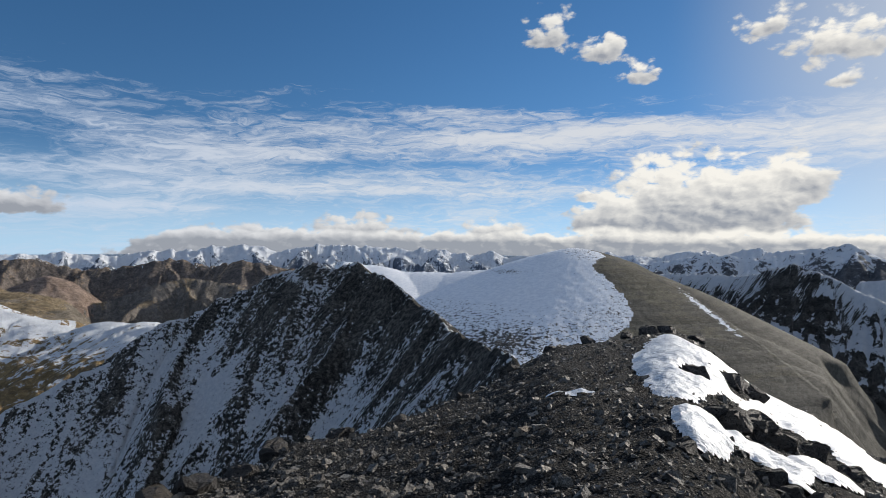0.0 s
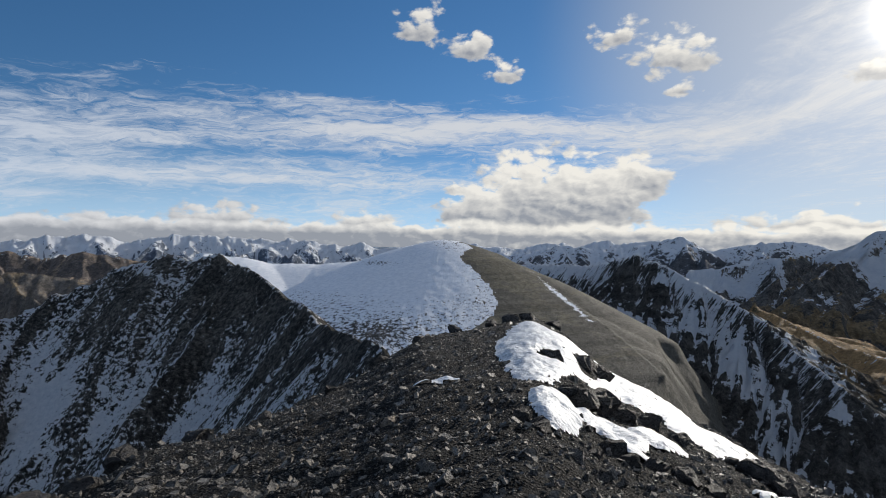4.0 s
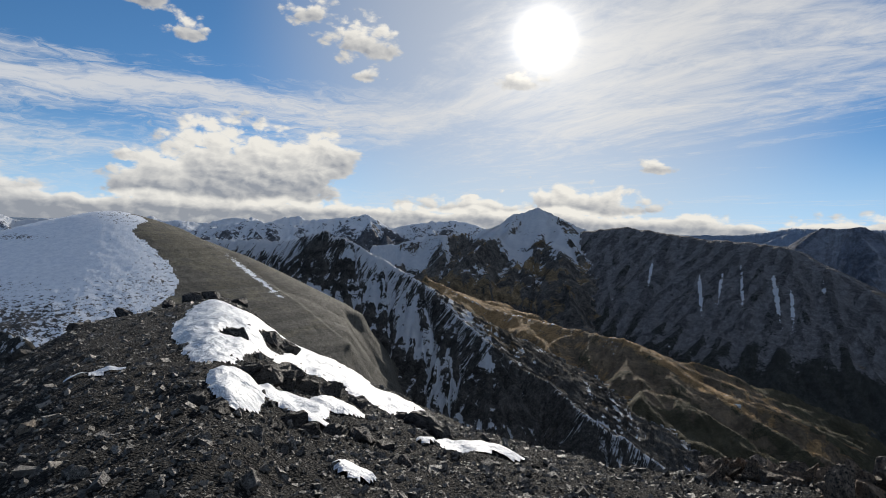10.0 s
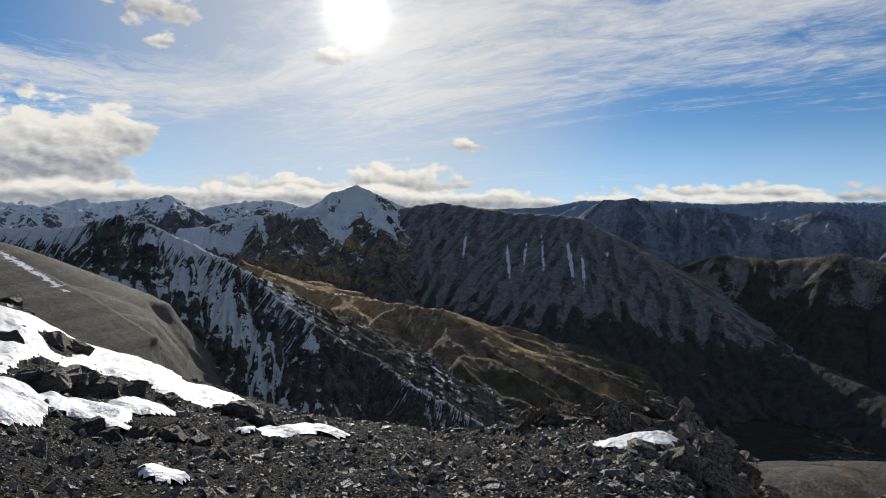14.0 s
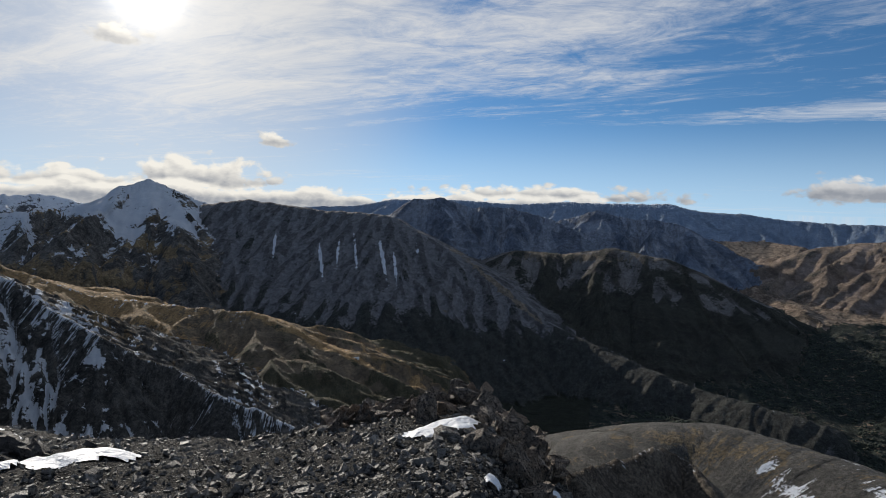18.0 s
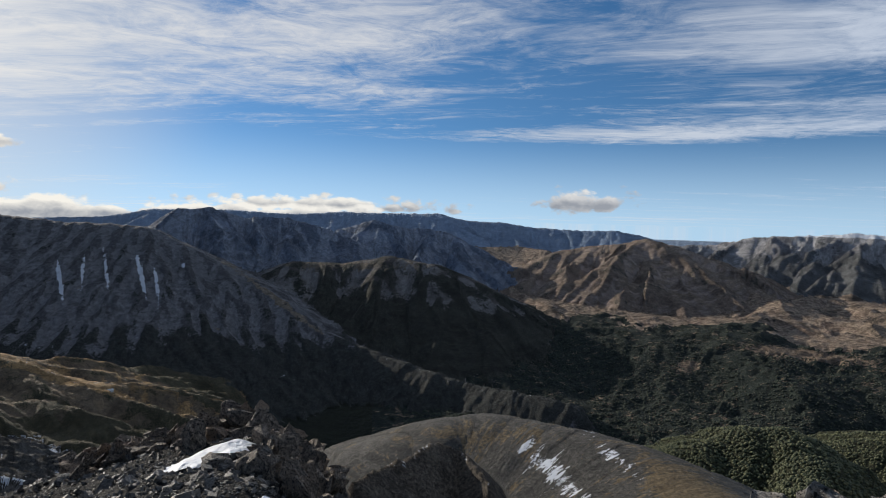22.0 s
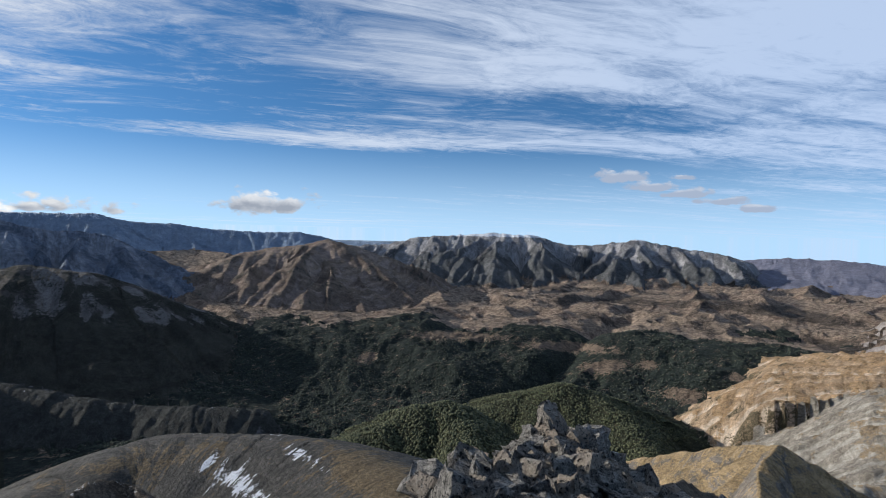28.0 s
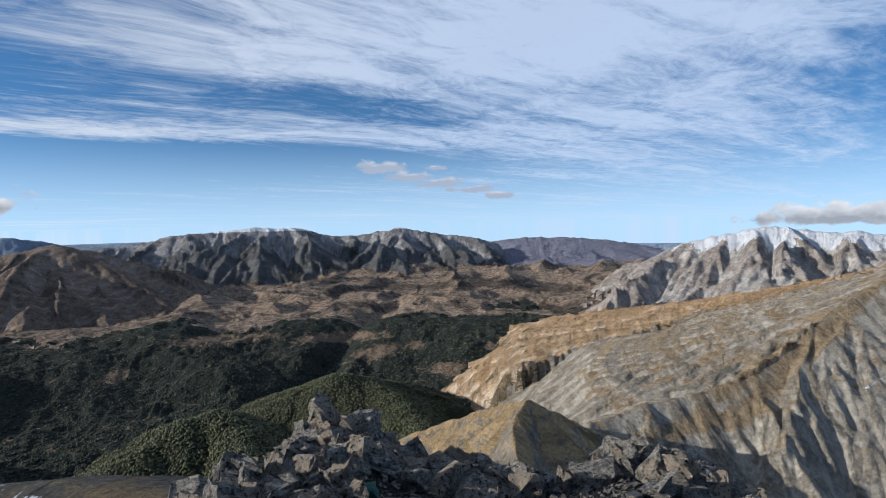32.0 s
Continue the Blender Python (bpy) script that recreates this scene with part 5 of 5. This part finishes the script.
def broken_rock(seed, points, squash, rough=0.08):
    """An angular rock with flat broken faces and sharp edges."""
    rr = random.Random(seed)
    bm = bmesh.new()
    for _ in range(points):
        v = Vector([rr.uniform(-1, 1) for _ in range(3)])
        v *= rr.uniform(0.82, 1.0) / max(1e-3, sum(abs(x) ** 3.2 for x in v) ** (1 / 3.2))
        bm.verts.new((v.x * squash[0], v.y * squash[1], v.z * squash[2]))
    hull = bmesh.ops.convex_hull(bm, input=bm.verts)
    bmesh.ops.delete(bm, geom=[v for v in hull["geom_interior"] if isinstance(v, bmesh.types.BMVert)], context="VERTS")
    bmesh.ops.triangulate(bm, faces=bm.faces)
    bmesh.ops.subdivide_edges(bm, edges=bm.edges, cuts=2)
    for v in bm.verts:
        at = v.co + Vector((seed, seed * 0.7, 0))
        v.co += noise.noise_vector(at * 2.3) * rough * 2 + noise.noise_vector(at * 6.0) * rough * 1.3
    me = bpy.data.meshes.new("rock")
    bm.to_mesh(me)
    bm.free()
    return me


BLOCKS = [broken_rock(k, 20, (1, 0.8, 0.62)) for k in range(6)]
SLABS = [broken_rock(20 + k, 16, (1, 0.75, 0.5)) for k in range(8)]
SPIKES = [broken_rock(40 + k, 15, (0.6, 0.5, 1.15)) for k in range(8)]
for me in BLOCKS:
    me.materials.append(BOULDER)
for me in SLABS + SPIKES:
    me.materials.append(CRAG)


def rock(az, r, size, mesh, sink=0.42, tilt=0.3, label="dark angular shale rock on the scree", name="rock"):
    ob = new(name, mesh)
    rnd = random.Random(int(az * 131 + r * 977))
    ob.matrix_world = Matrix.Translation(spot(az, r, size * (0.6 - sink) - 0.08 * size)) @ Euler((rnd.uniform(-tilt, tilt), rnd.uniform(-tilt, tilt), rnd.uniform(0, 6.28))).to_matrix().to_4x4() @ Matrix.Scale(size, 4)
    return tagged(ob, label, "rock", "rocks on the summit")


for az, r, size in [(-42.0, 10.9, 0.52), (-43.6, 10.7, 0.42), (-35.1, 11.6, 0.34), (-39.3, 12.2, 0.22), (-29.6, 7.6, 0.26), (-31.0, 7.3, 0.2), (-33.2, 7.9, 0.25), (-36.0, 8.4, 0.3), (-38.2, 8.2, 0.22), (-34.2, 10.6, 0.22), (-40.0, 7.4, 0.2), (-27.8, 6.9, 0.14), (-22.6, 6.6, 0.2), (-20.8, 6.9, 0.16), (-26.2, 10.2, 0.5), (-27.8, 11.2, 0.55), (-24.8, 10.0, 0.34), (-30.0, 11.2, 0.4), (-32.6, 12.0, 0.36), (-26.4, 17.5, 0.8), (-27.8, 19.0, 0.9), (-23.3, 14.8, 0.4), (-29.5, 29, 0.9), (-32, 28, 0.9), (-34, 26, 0.8), (-36.5, 23.5, 0.7), (-21.0, 34, 1.1), (-17.5, 34, 0.9), (-19.5, 36, 1.2), (-14, 33, 0.9), (-23.5, 34, 1.0), (-10.5, 30, 0.8), (-7.0, 25, 0.7), (-2.0, 19, 0.5), (4, 16, 0.5), (10, 15, 0.5), (16, 13, 0.5), (19, 11, 0.45), (23, 10.2, 0.5), (26, 9.8, 0.4)]:
    rock(az, r, size * (0.85 if r < 16 else 0.55), BLOCKS[int(az * 7) % 6])
for az, r, size in [(-80.4, 7.35, 0.2), (-82.9, 7.4, 0.16), (-84.2, 7.1, 0.26), (-79.0, 6.7, 0.14), (-76.5, 6.2, 0.13), (-71.0, 7.0, 0.12), (-66.5, 6.0, 0.14), (-58.0, 6.6, 0.13), (-52.0, 7.4, 0.16), (-62, 9.5, 0.2), (-68, 10.5, 0.22), (-48.5, 8.2, 0.15), (-55.0, 9.0, 0.14), (-12.0, 5.2, 0.12), (-3.0, 6.0, 0.13), (6.0, 6.5, 0.14), (-8.0, 8.0, 0.16), (14, 8.0, 0.15)]:
    rock(az, r, size, SLABS[int(-az * 5) % 8], label="grey broken slab lying on the scree")


# craggy outcrops along the rim
def outcrop(label, spans, count, seed, big=0.42, meshes=None):
    rnd = random.Random(seed)
    spikes, slabs = meshes or (SPIKES, SLABS)
    base = new("rock_outcrop")
    a0, r0 = spans[0][0], spans[0][2]
    base.matrix_world = Matrix.Translation(spot(a0, r0))
    tagged(base, label, "rock outcrop")
    back_to = base.matrix_world.inverted()
    for k in range(count):
        lo, hi, r_in, r_out, lift = spans[k % len(spans)]
        az, q = rnd.uniform(lo, hi), rnd.random() ** 0.7
        r = r_in + (r_out - r_in) * q
        size = big * rnd.uniform(0.22, 1.0) ** 1.5 + 0.05
        mesh = rnd.choice(spikes if rnd.random() < 0.4 else slabs)
        up = lift * (1 - abs(2 * (az - lo) / (hi - lo) - 1)) * rnd.random() * q
        m = Matrix.Translation(spot(az, r, up + size * 0.15)) @ Euler((rnd.gauss(0, 0.45), rnd.gauss(0, 0.45), rnd.uniform(0, 6.28))).to_matrix().to_4x4() @ Matrix.Diagonal((size, size * rnd.uniform(0.7, 1.1), size * rnd.uniform(0.7, 1.2), 1))
        part("rock", mesh, CRAG, base, back_to @ m)
    return base


def tinted(meshes, material):
    copies = [me.copy() for me in meshes]
    for me in copies:
        me.materials.clear()
        me.materials.append(material)
    return copies


BROWN = (tinted(SPIKES, BROWN_CRAG), tinted(SLABS, BROWN_CRAG))
outcrop("jagged brown-grey rock outcrop at the edge of the scree", [(-77, -89, 8.8, 10.4, 0.5), (-68, -76, 10.2, 11.3, 0.2), (-84, -91, 6.0, 9.0, 0.25)], 300, 3, 0.30, BROWN)
outcrop("jagged grey rock outcrop with lichen above the valley", [(-127, -137, 5.0, 6.6, 0.3), (-138, -150, 6.8, 8.8, 0.5), (-131, -145, 5.2, 7.5, 0.1)], 420, 5, 0.36)
outcrop("pale craggy rock outcrop on the summit rim", [(-161, -178, 7.6, 9.6, 0.35), (-150, -162, 6.8, 8.4, 0.12), (-172, -184, 7.0, 8.6, 0.1)], 360, 9, 0.36)


# old snow lying on the scree
def snow_patch(label, blobs, holes=(), thick=0.13, seed=0):
    """blobs and holes: turn, distance, half width in degrees, half depth in log distance."""
    lo, hi = min(b[0] - b[2] for b in blobs) - 1, max(b[0] + b[2] for b in blobs) + 1
    r0, r1 = min(b[1] * math.exp(-b[3]) for b in blobs) * 0.93, max(b[1] * math.exp(b[3]) for b in blobs) * 1.07
    aa = np.arange(lo, hi, 0.14)
    rr = np.geomspace(r0, r1, max(12, int(math.log(r1 / r0) / 0.011)))
    A, R = np.meshgrid(aa, rr, indexing="ij")
    X, Y = -np.sin(np.radians(A)) * R, np.cos(np.radians(A)) * R
    m = np.full(A.shape, -9.0)
    for a, r, wa, wr in blobs:
        m = np.maximum(m, 1 - np.sqrt(((A - a) / wa) ** 2 + (np.log(R / r) / wr) ** 2))
    for a, r, wa, wr in holes:
        m = np.minimum(m, np.sqrt(((A - a) / wa) ** 2 + (np.log(R / r) / wr) ** 2) - 1)
    q = R.mean()
    m = m + 0.3 * fbm(X / q * 7, Y / q * 7, 5, 300 + seed, 0.6)
    Z = ground(A, R) + thick * np.clip(m * 4, -0.4, 1) ** 1.0 * (0.8 + 0.4 * fbm(X / 1.5, Y / 1.5, 3, 310)) + 0.03
    keep = (m[:-1, :-1] > -0.06) & (m[1:, 1:] > -0.06)
    ci, cj = np.nonzero(keep)
    n = len(rr)
    quads = np.stack([ci * n + cj, ci * n + cj + 1, (ci + 1) * n + cj + 1, (ci + 1) * n + cj], 1)
    used, flat = np.unique(quads, return_inverse=True)
    me = bpy.data.meshes.new("snow_patch")
    me.from_pydata(np.stack([X.ravel()[used], Y.ravel()[used], Z.ravel()[used]], 1).tolist(), [], flat.reshape(-1, 4).tolist())
    me.polygons.foreach_set("use_smooth", np.ones(len(me.polygons), bool))
    me.materials.append(snow)
    return tagged(new("snow_patch", me), label, "snow")


snow_patch("large patch of old white snow on dark scree", [(-22, 17, 3.6, 0.5), (-27, 21, 4, 0.36), (-32, 19.7, 4, 0.30), (-37, 15.8, 4, 0.22), (-41, 13.2, 2, 0.1)], [(-23.3, 15, 1.7, 0.07), (-26.8, 19, 1.4, 0.15)], 0.1, 1)
snow_patch("smaller patch of lumpy old snow on dark scree", [(-24, 8.0, 2.7, 0.16), (-29, 8.9, 3.2, 0.09), (-33.5, 10.0, 2.6, 0.07)], (), 0.09, 2)
snow_patch("thin strip of old snow beside a boulder", [(-47, 9.5, 4.8, 0.05), (-42.2, 9.3, 1.1, 0.04)], (), 0.06, 3)
snow_patch("little remnant of old snow among stones", [(-31.8, 8.1, 1.7, 0.03)], (), 0.05, 4)
snow_patch("little remnant of old snow among stones", [(-35.8, 5.75, 1.9, 0.04)], (), 0.05, 5)
snow_patch("little remnant of old snow among stones", [(-12.2, 10.2, 2.6, 0.025)], (), 0.04, 6)
snow_patch("flat patch of old snow below the outcrop", [(-80.0, 7.85, 4.0, 0.06)], (), 0.07, 7)
snow_patch("bright snow drift on the edge of the outcrop", [(-87.8, 8.9, 1.1, 0.1)], (), 0.14, 8)
snow_patch("little remnant of old snow between rocks", [(-85.6, 5.5, 0.9, 0.03)], (), 0.04, 9)
snow_patch("little remnant of old snow between rocks", [(-91.3, 6.6, 0.7, 0.03)], (), 0.03, 10)
snow_patch("little remnant of old snow between rocks", [(-143.8, 7.1, 1.5, 0.05)], (), 0.1, 11)
snow_patch("little remnant of old snow between rocks", [(-156.0, 6.6, 0.9, 0.05)], (), 0.06, 12)

snow_patch("little remnant of old snow between rocks", [(-149.6, 7.6, 0.9, 0.03)], (), 0.05, 13)
snow_patch("little remnant of old snow between rocks", [(-90.0, 7.6, 0.6, 0.05)], (), 0.06, 14)


# ---- beech trees on the nearer hills ----
def crowns(name, dark, light):
    m = bpy.data.materials.new(name)
    m.use_nodes = True
    g = Graph(m.node_tree)
    one = g.node("ShaderNodeNewGeometry").outputs["Random Per Island"]
    c = g.mix(one, dark, light)
    g.node("ShaderNodeOutputMaterial", {"Surface": g.node("ShaderNodeBsdfPrincipled", {"Base Color": c, "Roughness": 0.85}).outputs[0]})
    return m


def woods(name, owners, n, lo, hi, r0, r1, size, label, seed, tint):
    """Crowns scattered where the land is wooded, joined."""
    rg = np.random.default_rng(seed)
    want = [NAMES.index(o) for o in owners]
    az = lo + (hi - lo) * rg.random(n)
    r = np.exp(np.log(r0) + (np.log(r1) - np.log(r0)) * rg.random(n))
    i = np.clip(((44.0 - az) / 0.17).astype(int), 0, len(seen) - 2)
    j = np.clip(np.searchsorted(RR, r) - 1, 0, len(RR) - 2)
    ok = np.isin(owner[i, j], want)
    t = np.radians(az)
    ok &= fbm(-np.sin(t) * r / 150, np.cos(t) * r / 150, 4, 77) > -0.34
    ok &= MARKS[i, j, 2] < 0.14
    az, r, t = az[ok], r[ok], t[ok]
    ball = np.array([(1, 0, 0), (0, 1, 0), (-1, 0, 0), (0, -1, 0), (0, 0, 1.0), (0, 0, -1.0)], float)
    tris = np.array([(0, 1, 4), (1, 2, 4), (2, 3, 4), (3, 0, 4), (1, 0, 5), (2, 1, 5), (3, 2, 5), (0, 3, 5)])
    me_mat = tint
    k = len(az)
    scale = size * (0.6 + 0.8 * rg.random(k))
    co = ball[None] * (0.7 + 0.6 * rg.random((k, len(ball), 1))) * scale[:, None, None]
    co[..., 2] *= 0.8
    co += np.stack([-np.sin(t) * r, np.cos(t) * r, ground(az, r) + scale * 0.3], 1)[:, None, :]
    faces = (tris[None] + len(ball) * np.arange(k)[:, None, None]).reshape(-1)
    me = bpy.data.meshes.new(name)
    me.vertices.add(k * len(ball))
    me.vertices.foreach_set("co", co.astype(np.float32).ravel())
    me.loops.add(len(faces))
    me.loops.foreach_set("vertex_index", faces.astype(np.int32))
    me.polygons.add(len(faces) // 3)
    me.polygons.foreach_set("loop_start", np.arange(0, len(faces), 3, dtype=np.int32))
    me.polygons.foreach_set("use_smooth", np.ones(len(faces) // 3, bool))
    me.update(calc_edges=True)
    me.materials.append(me_mat)
    return tagged(new(name, me), label, "trees", kind="stuff")


woods("beech_trees", ["bush_hill"], 42000, -114, -160, 740, 1450, 2.4, "dense green beech crowns on the rounded hills", 5, crowns("hill crowns", (0.036, 0.045, 0.02), (0.105, 0.11, 0.05)))
woods("forest_trees", ["forest"], 50000, -96, -172, 850, 2900, 3.2, "dense dark green beech crowns in the valley", 6, crowns("valley crowns", (0.016, 0.024, 0.016), (0.05, 0.06, 0.037)))


# ---- lodges on the tussock spur ----
TIN = bpy.data.materials.new("pale cladding")
TIN.use_nodes = True
g = Graph(TIN.node_tree)
g.node("ShaderNodeOutputMaterial", {"Surface": g.node("ShaderNodeBsdfPrincipled", {"Base Color": g.mix(g.noise(g.node("ShaderNodeTexCoord").outputs["Object"], 0.6, 4), (0.45, 0.45, 0.44), (0.62, 0.62, 0.6)), "Roughness": 0.6}).outputs[0]})


def lodge(az, r, long, deep, high):
    base = new("lodge")
    base.matrix_world = Matrix.Translation(spot(az, r, -0.3)) @ Matrix.Rotation(radians(az + 20), 4, "Z")
    tagged(base, "small pale ski lodge with a gable roof on the spur", "hut", "ski lodges")
    bm = bmesh.new()
    bmesh.ops.create_cube(bm, size=1, matrix=Matrix.Translation((0, 0, high / 2)) @ Matrix.Diagonal((long, deep, high, 1)))
    me = bpy.data.meshes.new("wall")
    bm.to_mesh(me)
    bm.free()
    part("wall", me, TIN, base)
    me = bpy.data.meshes.new("roof")
    x, y = long / 2 + 0.4, deep / 2 + 0.4
    me.from_pydata([(-x, -y, high), (x, -y, high), (x, y, high), (-x, y, high), (-x, 0, high * 1.55), (x, 0, high * 1.55)], [], [(0, 1, 5, 4), (2, 3, 4, 5), (0, 4, 3), (1, 2, 5), (3, 2, 1, 0)])
    part("roof", me, TIN, base, None, "snowy pale gable roof")


lodge(-69.3, 1183, 12, 7, 4)
lodge(-69.9, 1176, 9, 6, 4)
lodge(-70.6, 1170, 8, 6, 3.5)


# ---- a green thing left among the crag ----
cloth = bpy.data.materials.new("green fabric")
cloth.use_nodes = True
g = Graph(cloth.node_tree)
co = g.node("ShaderNodeTexCoord").outputs["Object"]
weave = g.noise(co, 14.0, 5, 0.6)
b = g.node("ShaderNodeBump", {"Height": weave, "Distance": 0.08, "Strength": 0.6})
s = g.node("ShaderNodeBsdfPrincipled", {"Base Color": g.mix(g.step(weave, 0.35, 0.65), (0.008, 0.07, 0.055), (0.015, 0.12, 0.09)), "Roughness": 0.7, "Normal": b.outputs[0]})
g.node("ShaderNodeOutputMaterial", {"Surface": s.outputs[0]})
pouch = cut_rock(77, 3, 6, (1, 0.7, 0.6))
pouch.materials.append(cloth)
bag = new("bag", pouch)
bag.matrix_world = Matrix.Translation(spot(-145.9, 5.9, 0.09)) @ Matrix.Rotation(0.4, 4, "Z") @ Matrix.Scale(0.13, 4)
tagged(bag, "small dark green fabric bag among the crag rocks", "bag")
